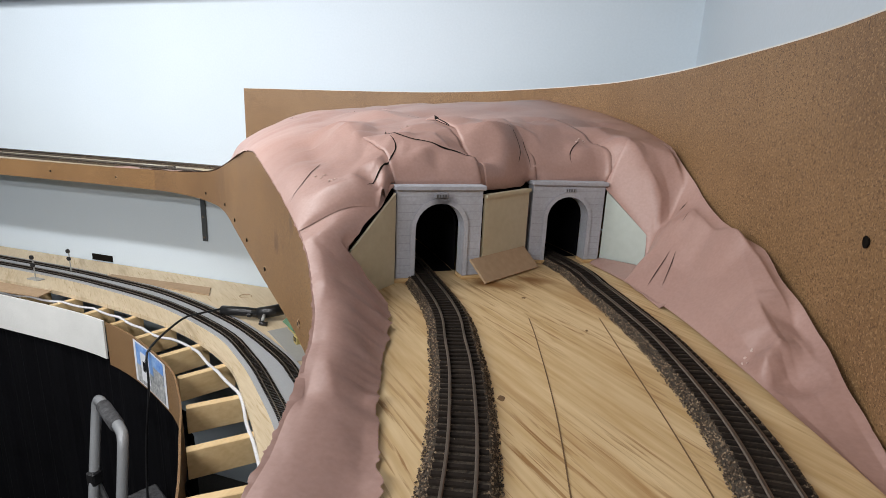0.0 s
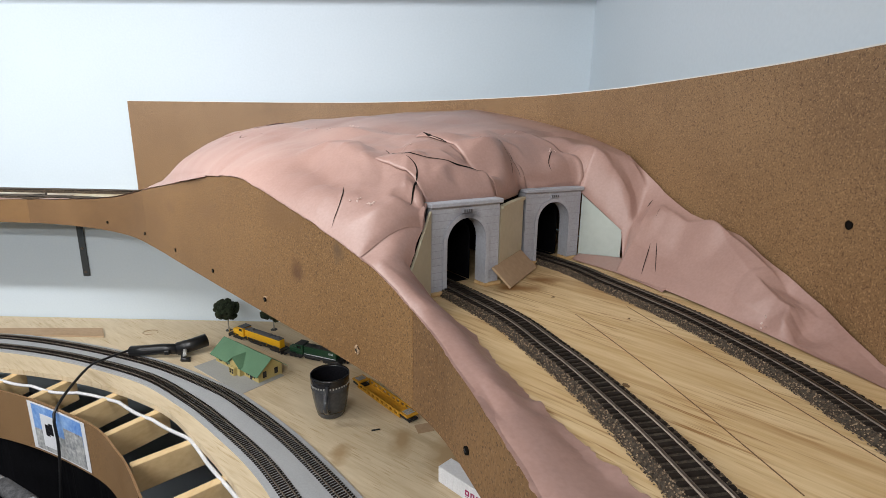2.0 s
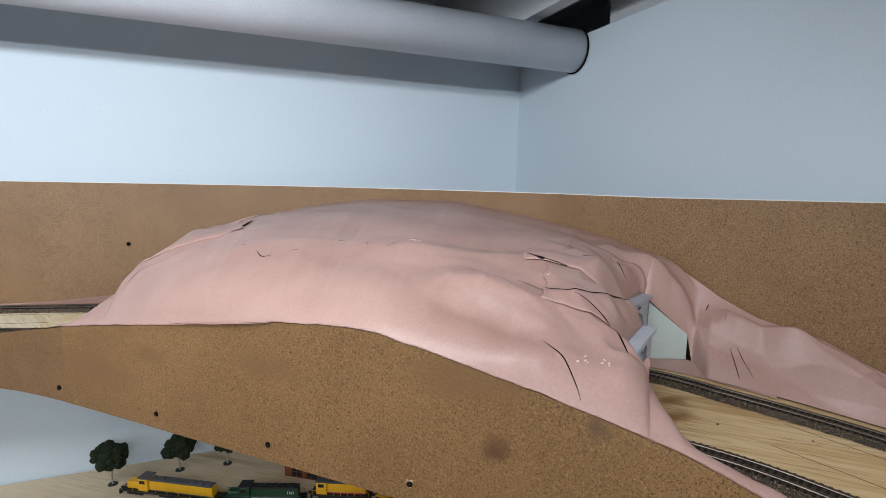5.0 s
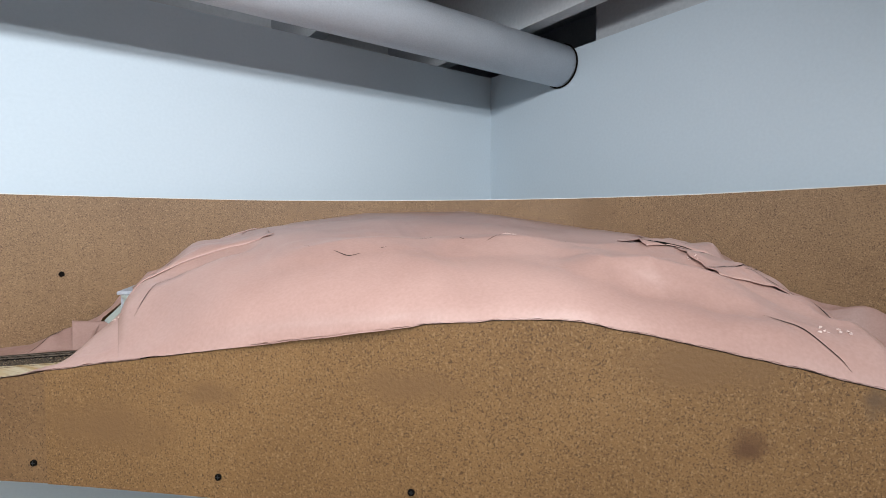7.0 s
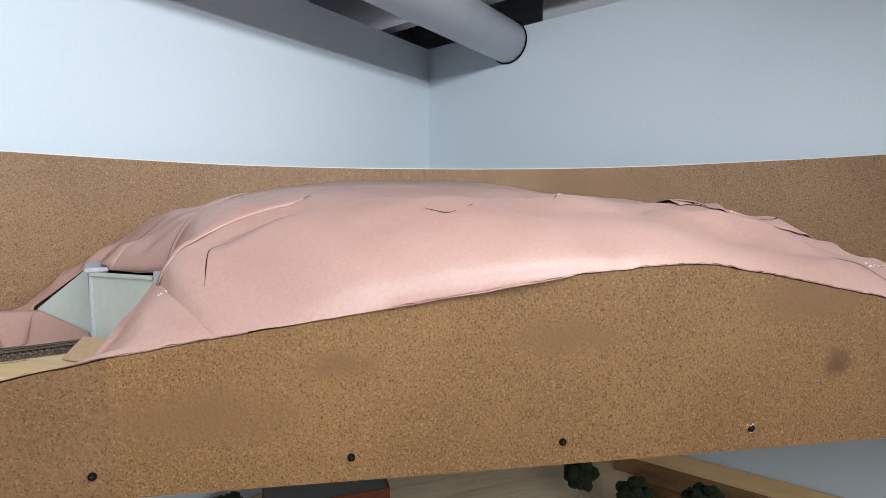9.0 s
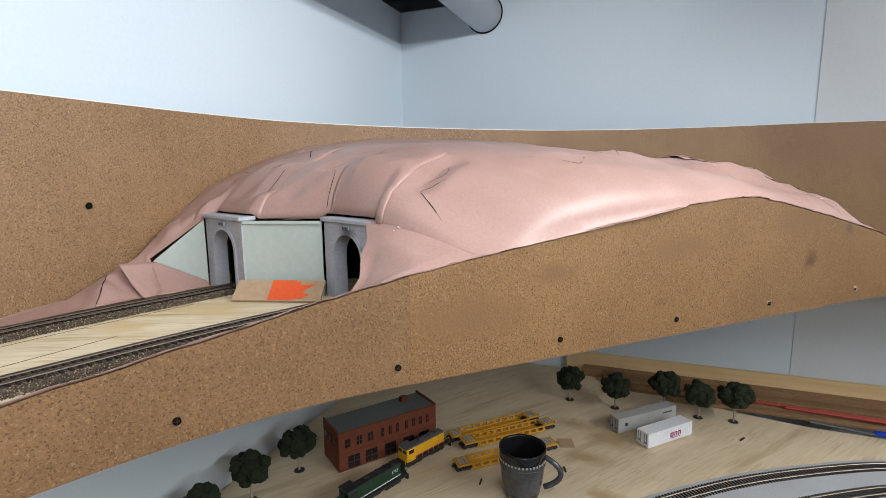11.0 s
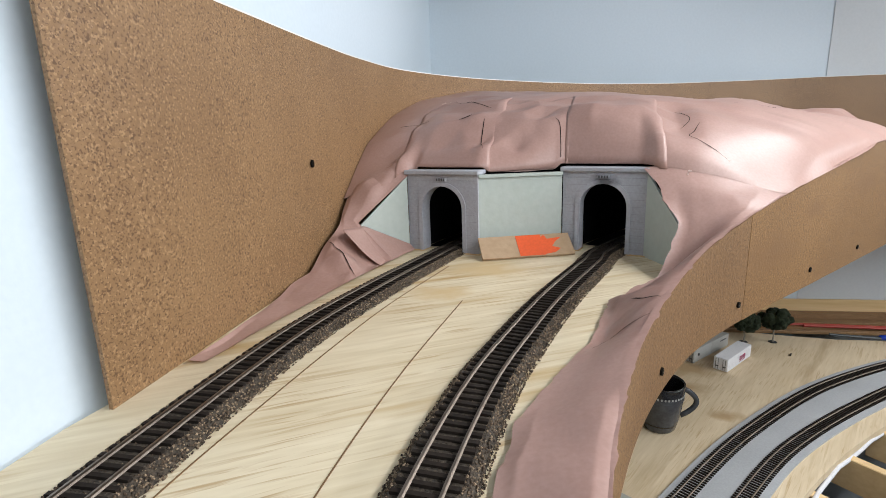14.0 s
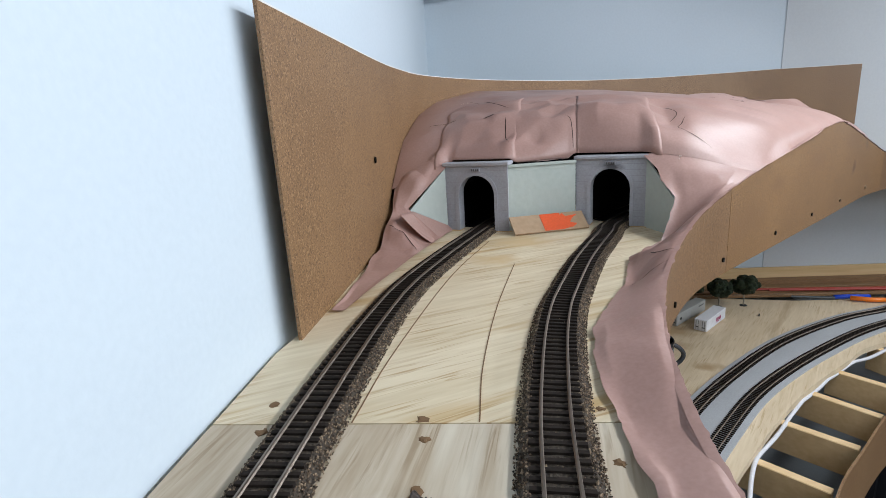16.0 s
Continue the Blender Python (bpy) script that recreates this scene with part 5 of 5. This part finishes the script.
part("parapet", boxes((-L / 2, -L / 2 + 0.003, -D / 2, D / 2, H, H + 0.004), (L / 2 - 0.003, L / 2, -D / 2, D / 2, H, H + 0.006), (-L / 2 + 0.003, L / 2 - 0.003, -D / 2, -D / 2 + 0.003, H, H + 0.003)), M_BRICK, brick)
part("chimney", boxes((0.06, 0.075, 0.01, 0.025, H, H + 0.012)), M_BRICK, brick)
for k, x in enumerate((-0.098, -0.072, -0.046, -0.018, 0.0, 0.018, 0.04, 0.058, 0.076, 0.094)):
    window_on(brick, x, -D / 2, 0.050, 0.011 if k < 3 else 0.006, 0.018, frame_mat=M_BRICK)
for x in (-0.085, -0.045, 0.0, 0.045, 0.085):
    window_on(brick, x, -D / 2, 0.004, 0.026, 0.026, frame_mat=M_BRICK)
part("sign_band", boxes((-L / 2 + 0.01, L / 2 - 0.01, -D / 2 - 0.002, -D / 2, 0.034, 0.040)), M_BRICK, brick)
for k in range(3):
    w1 = part("window", boxes((-L / 2 - 0.001, -L / 2 + 0.0004, -0.03 + 0.025 * k, -0.02 + 0.025 * k, 0.050, 0.066)), M_GLASS, brick)


def wheelset(parent, x, half, r=0.0055):
    truck = part("truck", boxes((x - 0.020, x + 0.020, -half, half, 0.003, 0.0085), bevel=0.0008), M_LOCOBLACK, parent)
    for dx in (-0.014, 0.0, 0.014):
        bm = bmesh.new()
        for s in (-1, 1):
            cyl(bm, r, r, 0.002, pose(x + dx, s * (half - 0.004), r, 90, 0, 0), 16)
        part("wheel", bm, M_STEEL, truck)
    return truck


def loco(at, L, hood, roof, label, cab_x, nose, stripes):
    """A hood diesel along x, cab towards -x."""
    t = thing("model_locomotive", label, "model locomotive", "model locomotives", at=at)
    h = 0.017
    part("frame_deck", boxes((-L / 2, L / 2, -h, h, 0.0115, 0.0150), bevel=0.0006), M_LOCOBLACK, t)
    part("fuel_tank", boxes((-0.025, 0.025, -0.012, 0.012, 0.004, 0.0115), bevel=0.0015), M_LOCOBLACK, t)
    for s in (-1, 1):
        wheelset(t, s * (L / 2 - 0.034), 0.0125)
        part("pilot", boxes((s * L / 2 - 0.0018, s * L / 2 + 0.0018, -h, h, 0.004, 0.0150)), M_LOCOBLACK, t)
        part("coupler", boxes((s * (L / 2 + 0.005) - 0.005, s * (L / 2 + 0.005) + 0.005, -0.002, 0.002, 0.0085, 0.0115)), M_LOCOBLACK, t)
    x0, x1 = cab_x + 0.012, L / 2 - 0.012
    part("long_hood", boxes((x0, x1, -0.0095, 0.0095, 0.0150, 0.0415), bevel=0.0015), hood, t)
    part("hood_roof", boxes((x0 + 0.001, x1 - 0.001, -0.0098, 0.0098, 0.0385, 0.0425), bevel=0.001), roof, t, "dark roof")
    part("cab", boxes((cab_x - 0.012, cab_x + 0.012, -0.0150, 0.0150, 0.0150, 0.0435), bevel=0.0012), hood, t)
    part("cab_roof", boxes((cab_x - 0.0135, cab_x + 0.0135, -0.0155, 0.0155, 0.0435, 0.0465), bevel=0.001), roof, t)
    for s in (-1, 1):
        part("cab_window", boxes((cab_x - 0.007, cab_x + 0.006, s * 0.0151 - 0.0005, s * 0.0151 + 0.0005, 0.033, 0.0405)), M_GLASS, t)
        part("windscreen", boxes((cab_x - 0.0127, cab_x - 0.0117, s * 0.0075 - 0.005, s * 0.0075 + 0.005, 0.034, 0.0405)), M_GLASS, t)
        part("side_stripe", boxes((x0 + 0.002, x1 - 0.002, s * 0.0098 - 0.0003, s * 0.0098 + 0.0003, 0.0165, 0.0185)), stripes, t)
        for k in range(6):
            x = x0 + 0.012 + k * (x1 - x0 - 0.024) / 5
            part("hood_door", boxes((x - 0.006, x + 0.006, s * 0.0098 - 0.0003, s * 0.0098 + 0.0003, 0.0205, 0.0355)), hood, t)
        bm = tube([(-L / 2 + 0.004, s * 0.0165, 0.026), (L / 2 - 0.004, s * 0.0165, 0.026)], 0.0004, 5)
        for k in range(9):
            x = -L / 2 + 0.004 + k * (L - 0.008) / 8
            cyl(bm, 0.0004, 0.0004, 0.011, pose(x, s * 0.0165, 0.0205), 5)
        part("handrail", bm, hood, t)
    if nose:
        part("short_hood", boxes((-L / 2 + 0.012, cab_x - 0.012, -0.0095, 0.0095, 0.0150, 0.0320), bevel=0.0018), hood, t)
    for k in range(3):
        bm = bmesh.new()
        cyl(bm, 0.0068, 0.0062, 0.003, pose(x1 - 0.016 - 0.018 * k, 0, 0.0440), 18)
        part("roof_fan", bm, roof, t)
    part("exhaust", boxes((x0 + 0.02, x0 + 0.034, -0.004, 0.004, 0.0425, 0.0465), bevel=0.0008), roof, t)
    return t


loco(on_table(-0.980, -0.190, -31), 0.238, M_YELLOW, M_LOCOGREY, "yellow six-axle model diesel with dark grey roof", -0.062, True, M_LOCOGREY)
green = loco(on_table(-0.785, -0.285, -21), 0.182, M_GREEN, M_LOCOBLACK, "dark green model diesel with black roof", -0.040, True, M_WHITE)
loco(on_table(-0.617, -0.327, -24), 0.135, M_YELLOW, M_LOCOGREY, "short yellow model switcher with grey roof", -0.045, False, M_MAGENTA)


def lettering(words, size, at, material, parent, name):
    cu = bpy.data.curves.new(name, "FONT")
    cu.body, cu.size, cu.align_x, cu.align_y, cu.extrude = words, size, "CENTER", "CENTER", 0.0001
    tmp = new(name, cu)
    me = bpy.data.meshes.new_from_object(tmp)
    bpy.data.objects.remove(tmp)
    me.materials.clear()
    me.materials.append(material)
    ob = new(name, me)
    ob.parent = parent
    ob.matrix_local = at
    return ob


lettering("1762", 0.0085, pose(0.062, -0.0106, 0.031, 90, 0, 0), M_WHITE, green, "road_number")


def well_car(at, label):
    """A yellow intermodal well car along x."""
    t = thing("model_well_car", label, "model rail car", "model well cars", at=at)
    L, h = 0.236, 0.0165
    for s in (-1, 1):
        part("side_sill", boxes((-L / 2 + 0.028, L / 2 - 0.028, s * h - 0.0012, s * h + 0.0012, 0.004, 0.0075), (-L / 2 + 0.028, L / 2 - 0.028, s * h - 0.0012, s * h + 0.0012, 0.0145, 0.0175)), M_CARYEL, t)
        for k in range(10):
            x = -L / 2 + 0.034 + k * (L - 0.068) / 9
            part("side_post", boxes((x - 0.003, x + 0.003, s * h - 0.0014, s * h + 0.0014, 0.007, 0.015)), M_CARYEL, t)
        part("end_platform", boxes((s * (L / 2 - 0.016) - 0.016, s * (L / 2 - 0.016) + 0.016, -h, h, 0.0135, 0.0175), bevel=0.0008), M_CARYEL, t)
        part("end_grille", boxes(*[(s * (L / 2 - 0.016) - 0.010 + 0.007 * k, s * (L / 2 - 0.016) - 0.006 + 0.007 * k, -0.011, 0.011, 0.0175, 0.0190) for k in range(3)]), M_BOXGREY, t, "grey walkway grating")
        wheelset(t, s * (L / 2 - 0.018), 0.0125)
        part("coupler", boxes((s * (L / 2 + 0.004) - 0.004, s * (L / 2 + 0.004) + 0.004, -0.002, 0.002, 0.0085, 0.0115)), M_LOCOBLACK, t)
    part("well_floor", boxes((-L / 2 + 0.030, L / 2 - 0.030, -h + 0.001, h - 0.001, 0.003, 0.0045)), M_CARYEL, t)
    return t


well_car(on_table(-0.560, -0.497, -48), "yellow model well car standing beside the mug")
well_car(on_table(-0.472, -0.480, -46), "yellow model well car with grey end gratings")
well_car(on_table(-0.452, -0.440, -44), "yellow model well car with grey end gratings")


def container(name, at, L, W, H, material, label, ribs=22):
    t = thing(name, label, "container", at=at)
    part("body", boxes((-L / 2, L / 2, -W / 2, W / 2, 0.001, H), bevel=0.0006), material, t)
    for s in (-1, 1):
        bm = boxes(*[(-L / 2 + 0.004 + k * (L - 0.008) / ribs, -L / 2 + 0.0065 + k * (L - 0.008) / ribs, s * W / 2 - 0.0005, s * W / 2 + 0.0005, 0.003, H - 0.002) for k in range(ribs)])
        part("side_ribs", bm, material, t)
    for s in (-1, 1):
        door = part("door", boxes((-L / 2 - 0.0008, -L / 2, s * W / 4 - W / 4 + 0.001, s * W / 4 + W / 4 - 0.001, 0.003, H - 0.002)), material, t)
        part("lock_rod", boxes(*[(-L / 2 - 0.0016, -L / 2 - 0.0007, s * W / 4 + o - 0.0004, s * W / 4 + o + 0.0004, 0.004, H - 0.003) for o in (-0.003, 0.003)]), M_LOCOGREY, door)
        part("label_plate", boxes((-L / 2 - 0.0012, -L / 2 - 0.0007, s * W / 4 - 0.004, s * W / 4 + 0.004, 0.010, 0.013)), M_LOCOGREY, door)
    return t


box1 = container("shipping_container", on_table(-0.356, -0.815, -43), 0.138, 0.034, 0.034, M_WHITE, "white model shipping container with magenta mark")
for k, (x, wdt) in enumerate(((-0.002, 0.009), (0.0105, 0.009), (0.023, 0.008))):
    if k == 0:
        rows = ((x, x + wdt, 0.012, 0.0145), (x, x + wdt, 0.020, 0.0225), (x, x + 0.0025, 0.0145, 0.020), (x + wdt - 0.0025, x + wdt, 0.0145, 0.020))
    else:
        rows = ((x, x + 0.0025, 0.012, 0.0225), (x + 0.0025, x + wdt, 0.0205, 0.0225), (x + wdt - 0.0025, x + wdt, 0.012, 0.0205))
    part("printed_mark", boxes(*[(a, b, -0.0180, -0.0174, c, d) for a, b, c, d in rows]), M_MAGENTA, box1, "magenta printed mark")
part("printed_mark", boxes((-0.002, 0.031, -0.0180, -0.0174, 0.0088, 0.0098)), M_MAGENTA, box1)
box2 = container("trailer_body", on_table(-0.300, -0.770, -46), 0.178, 0.030, 0.036, M_BOXGREY, "grey model trailer body behind the white container", 2)
part("printed_mark", boxes((0.045, 0.075, -0.0158, -0.0150, 0.024, 0.027)), M_LOCOGREY, box2)
part("printed_mark", boxes((-0.070, -0.063, -0.0158, -0.0150, 0.016, 0.023)), M_LOCOBLACK, box2)

# one model tree, then copies
def crown_mesh(seed, W, H):
    rnd = random.Random(seed)
    bm = bmesh.new()
    for k in range(95):
        d = Vector((rnd.gauss(0, 1), rnd.gauss(0, 1), rnd.gauss(0, 1))).normalized() * rnd.uniform(0.45, 1.0)
        g = bmesh.ops.create_icosphere(bm, subdivisions=2, radius=rnd.uniform(0.007, 0.0125), matrix=Matrix.Translation((d.x * W, d.y * W, H + d.z * W * 0.82)))
        for v in g["verts"]:
            v.co += noise.noise_vector(v.co * 260 + Vector((seed, 0, 0))) * 0.0034
    return bm


def tree(x, y, s, seed):
    t = thing("model_tree", "small dark green model tree on a round base", "model tree", "model trees", at=on_table(x, y, seed * 53))
    part("crown", crown_mesh(seed, 0.031 * s, 0.063 * s), M_LEAF, t)
    bm = tube([(0, 0, 0.001), (0.001, 0.001, 0.018 * s), (-0.001, 0, 0.034 * s)], 0.0022, 8)
    for k in range(4):
        a = k * 1.6 + seed
        c = tube([(-0.001, 0, 0.030 * s), (0.011 * math.cos(a), 0.011 * math.sin(a), 0.045 * s), (0.017 * math.cos(a), 0.017 * math.sin(a), 0.062 * s)], 0.0011, 6)
        me = bpy.data.meshes.new("limb")
        c.to_mesh(me)
        c.free()
        bm.from_mesh(me)
        bpy.data.meshes.remove(me)
    part("trunk", bm, M_TRUNK, t)
    bm = bmesh.new()
    cyl(bm, 0.011, 0.010, 0.0015, pose(0, 0, 0.0008), 20)
    part("base", bm, M_LOCOBLACK, t, "black disc base")


for k, (x, y, s) in enumerate(((-0.228, -0.587, 0.95), (-0.237, -0.702, 1.0), (-0.200, -0.818, 1.08), (-0.221, -0.896, 0.98), (-0.215, -0.974, 1.10), (-0.752, -0.107, 1.0), (-0.864, -0.084, 1.05), (-0.974, -0.075, 1.0), (-1.115, -0.088, 1.12))):
    tree(x, y, s, k + 1)

tagged(part("card_square", boxes((-0.018, 0.018, -0.016, 0.016, 0, 0.0015), bevel=0.0003), M_CARD), "small square of brown card on the table", "card piece").matrix_world = on_table(-0.455, -0.608, 20)
for x, y, d in ((-0.56, -0.62, 20), (-0.63, -0.43, -60), (-0.30, -0.98, -30), (-0.66, -0.47, 5)):
    tagged(part("tie_scrap", boxes((-0.009, 0.009, -0.0016, 0.0016, 0, 0.002)), M_LOCOBLACK), "short black plastic offcut on the table", "offcut", "black offcuts").matrix_world = on_table(x, y, d)

# glue gun with its cord
gun = thing("glue_gun", "black corded glue gun lying across the track", "glue gun")
zg = TABLE + 0.024
part("handle", tube([(-1.300, -0.296, zg - 0.004), (-1.26, -0.298, zg), (-1.21, -0.290, zg + 0.002), (-1.17, -0.284, zg)], 0.0145, 12), M_TOOL, gun, smooth=True)
part("barrel", tube([(-1.175, -0.285, zg), (-1.14, -0.268, zg + 0.006), (-1.112, -0.240, zg + 0.010)], 0.0185, 14), M_TOOL, gun, smooth=True)
part("stand", tube([(-1.155, -0.285, zg - 0.004), (-1.145, -0.315, zg - 0.018), (-1.125, -0.312, zg - 0.018)], 0.007, 8), M_TOOL, gun, smooth=True)
part("nozzle", tube([(-1.150, -0.290, zg), (-1.140, -0.312, zg - 0.008)], 0.0055, 10), M_BOXGREY, gun, "pale grey nozzle", smooth=True)
part("trigger", boxes((-1.20, -1.185, -0.31, -0.297, zg - 0.008, zg + 0.004), bevel=0.002), M_TOOL, gun)
cord = spline([(-1.302, -0.297, zg), (-1.325, -0.36, TABLE + 0.028), (-1.328, -0.42, TABLE + 0.035), (-1.315, -0.50, TABLE + 0.026), (-1.305, -0.56, TABLE + 0.010), (-1.300, -0.586, TABLE - 0.010), (-1.299, -0.590, TABLE - 0.10), (-1.30, -0.62, TABLE - 0.30), (-1.30, -0.64, 0.30)], 0.02)
part("cord", tube([tuple(p) for p in cord], 0.0032, 8), M_TOOL, gun, smooth=True)
scrap = thing("plastic_wrap", "crumpled clear plastic scrap beside the glue gun", "plastic scrap", at=on_table(-1.185, -0.215, 20))
bm = bmesh.new()
bmesh.ops.create_icosphere(bm, subdivisions=3, radius=0.018)
for v in bm.verts:
    v.co += noise.noise_vector(v.co * 90) * 0.012
    v.co.z = max(0, v.co.z * 0.5 + 0.006)
part("wrap", bm, M_BOXGREY, scrap)
ring = thing("wire_ring", "small loop of thin wire on the table", "wire", at=on_table(-1.353, -0.119, 0))
part("loop", tube([(0.022 * math.cos(k * 0.22), 0.018 * math.sin(k * 0.22), 0.001) for k in range(26)], 0.0009, 5), M_CARD, ring)

# white flat cable across the joists
rail_c = spline([(-2.3, -0.40), (-1.761, -0.380), (-1.400, -0.462), (-1.262, -0.482), (-1.092, -0.572), (-0.955, -0.650), (-0.860, -0.745), (-0.798, -0.800), (-0.696, -0.913), (-0.56, -1.10), (-0.46, -1.4), (-0.43, -2.2)], 0.02)
pts = [(p[0], p[1], TABLE - 0.0125 - 0.006 * abs(math.sin(i * 0.45))) for i, p in enumerate(rail_c)]
tagged(part("flat_cable", tube(pts, 0.0040, 8), M_CABLE, smooth=True), "white flat cable laid across the frame joists", "cable")

# photo print on the lower fascia
photo = thing("photo_print", "colour print of a building under blue sky pinned to the fascia", "photo print")
s_l = np.r_[0, np.cumsum(np.linalg.norm(np.diff(LOW_FASCIA, axis=0), axis=1))]
k4 = (LOW_FASCIA[:, 0] > -1.42) & (LOW_FASCIA[:, 0] < -1.20)
out = LOW_FASCIA + nl * 0.0048
m4 = k4.sum()
sheet(out[k4], [TABLE - 0.002] * m4, [TABLE - 0.128] * m4, 0.0006, "paper", M_WHITE, photo)
inner4 = np.where(k4)[0][1:-1]


def printed(a, b, hi, lo, off, material, label=""):
    kk = inner4[a:b]
    sheet(LOW_FASCIA[kk] + nl[kk] * (0.0056 + off), [TABLE - h for h in ([hi] * len(kk))], [TABLE - lo] * len(kk), 0.0003, "printed_area", material, photo, label)


NP = len(inner4)
printed(0, NP, 0.006, 0.070, 0.0000, M_SKY, "blue printed sky with clouds")
printed(0, NP, 0.0705, 0.124, 0.0000, M_PHOTO, "grey printed street")
printed(0, NP // 2 - 1, 0.040, 0.105, 0.0005, M_PHOTO)
printed(NP // 2, NP - 2, 0.026, 0.112, 0.0005, M_WHITE)
printed(NP // 2 + 1, NP // 2 + 3, 0.045, 0.075, 0.0010, M_GLASS)
printed(NP - 5, NP - 3, 0.050, 0.080, 0.0010, M_GLASS)

# signals, cards and slot along the far lower track
for x, y in ((-2.150, -0.275), (-2.125, -0.160)):
    t = thing("signal_post", "model signal mast with two round heads", "signal", "signals", at=on_table(x, y, 0))
    bm = bmesh.new()
    cyl(bm, 0.002, 0.002, 0.085, pose(0, 0, 0.0425), 8)
    part("mast", bm, M_BOXGREY, t)
    part("base", boxes((-0.028, 0.028, -0.012, 0.012, 0, 0.004)), M_BOXGREY, t)
    for z in (0.055, 0.085):
        bm = bmesh.new()
        cyl(bm, 0.008, 0.008, 0.006, pose(0, -0.003, z, 90, 0, 0), 16)
        part("signal_head", bm, M_LOCOBLACK, t)
tagged(part("card_sheet", extrude_poly([(-1.96, -0.125), (-1.52, -0.10), (-1.47, -0.165), (-1.66, -0.165), (-1.96, -0.15)], 0, 0.004), M_CARD), "brown card strip lying behind the track", "cardboard").matrix_world = on_table(0, 0, 0)
tagged(part("card_sheet", extrude_poly([(-2.25, -0.36), (-1.96, -0.355), (-1.94, -0.41), (-2.25, -0.43)], 0.004, 0.008), M_CARD), "brown card laid over the open frame", "cardboard").matrix_world = on_table(0, 0, 0)
tagged(part("wall_slot", boxes((-2.21, -2.10, -0.0035, -0.001, TABLE + 0.004, TABLE + 0.030)), M_DARK), "dark slot at the foot of the wall", "slot", kind="structure")

# stock strips and pliers along the east wall
for k, (x0, x1, z, mt, y0, y1) in enumerate(((-0.050, -0.020, 0.020, M_HARD, -0.60, -2.1), (-0.085, -0.045, 0.006, M_HARD, -0.66, -2.1), (-0.12, -0.095, 0.004, M_HARD2, -0.70, -2.0), (-0.15, -0.135, 0.003, M_HARD, -0.82, -2.0), (-0.020, -0.008, 0.055, M_PINE, -0.55, -2.2))):
    tagged(part("wood_strip", boxes((x0, x1, y1, y0, TABLE, TABLE + z + 0.006), bevel=0.001), mt), "brown wooden strip stacked along the wall", "wood strip", "stacked strips")
for x, y0, y1 in ((-0.105, -1.02, -1.7), (-0.118, -1.1, -1.75)):
    tagged(part("red_rod", tube([(x, y0, TABLE + 0.014), (x - 0.03, y1, TABLE + 0.014)], 0.004, 8), M_RED), "thin red-brown rod lying on the strips", "rod")
pl = thing("pliers", "long pliers with blue and orange grips", "pliers", at=on_table(-0.19, -1.26, -100))
part("jaw", tube([(-0.12, 0, 0.008), (0.0, 0, 0.008)], 0.004, 8), M_STEEL, pl)
part("grip", tube([(0.0, 0.004, 0.009), (0.05, 0.014, 0.009), (0.10, 0.016, 0.009)], 0.007, 10), M_BLUE, pl, "blue grip", smooth=True)
part("grip", tube([(0.04, -0.004, 0.010), (0.09, -0.016, 0.010), (0.14, -0.014, 0.010)], 0.007, 10), M_ORGRIP, pl, "orange grip", smooth=True)

# step stool in the aisle
stool = thing("step_stool", "folding step stool with grey tube frame and foam grip", "step stool")
A, B = Vector((-1.425, -0.640, 0.77)), Vector((-1.225, -0.735, 0.765))
dn = Vector((0.10, -0.20, -0.72))
loop = [A + dn, A + dn * 0.5, A + dn * 0.06, A + (B - A) * 0.10, A + (B - A) * 0.5, A + (B - A) * 0.90, B + dn * 0.06, B + dn * 0.5, B + dn]
part("frame_tube", tube([tuple(p) for p in spline([tuple(v) for v in loop], 0.02)], 0.0125, 12), M_TUBE, stool, smooth=True)
part("foam_grip", tube([tuple(A + (B - A) * k) for k in (0.25, 0.5, 0.78)], 0.0165, 12), M_FOAM, stool, "worn black foam", smooth=True)
c = (A + B) / 2 + dn * 0.42
part("step_tread", boxes((-0.13, 0.13, -0.02, 0.16, -0.012, 0.012), bevel=0.004), M_FOAM, stool, "patterned black and white tread").matrix_world = Matrix.Translation(c) @ Matrix.Rotation(math.atan2((B - A).y, (B - A).x), 4, "Z")
for s, P in ((-1, A), (1, B)):
    q0 = P + dn * 0.28
    part("strut", tube([tuple(q0), tuple(q0 + Vector((0.02, 0.10, -0.46)))], 0.009, 8), M_TUBE, stool)
    part("hinge", boxes((-0.014, 0.014, -0.014, 0.014, -0.02, 0.02), bevel=0.004), M_TOOL, stool).matrix_world = Matrix.Translation(q0)
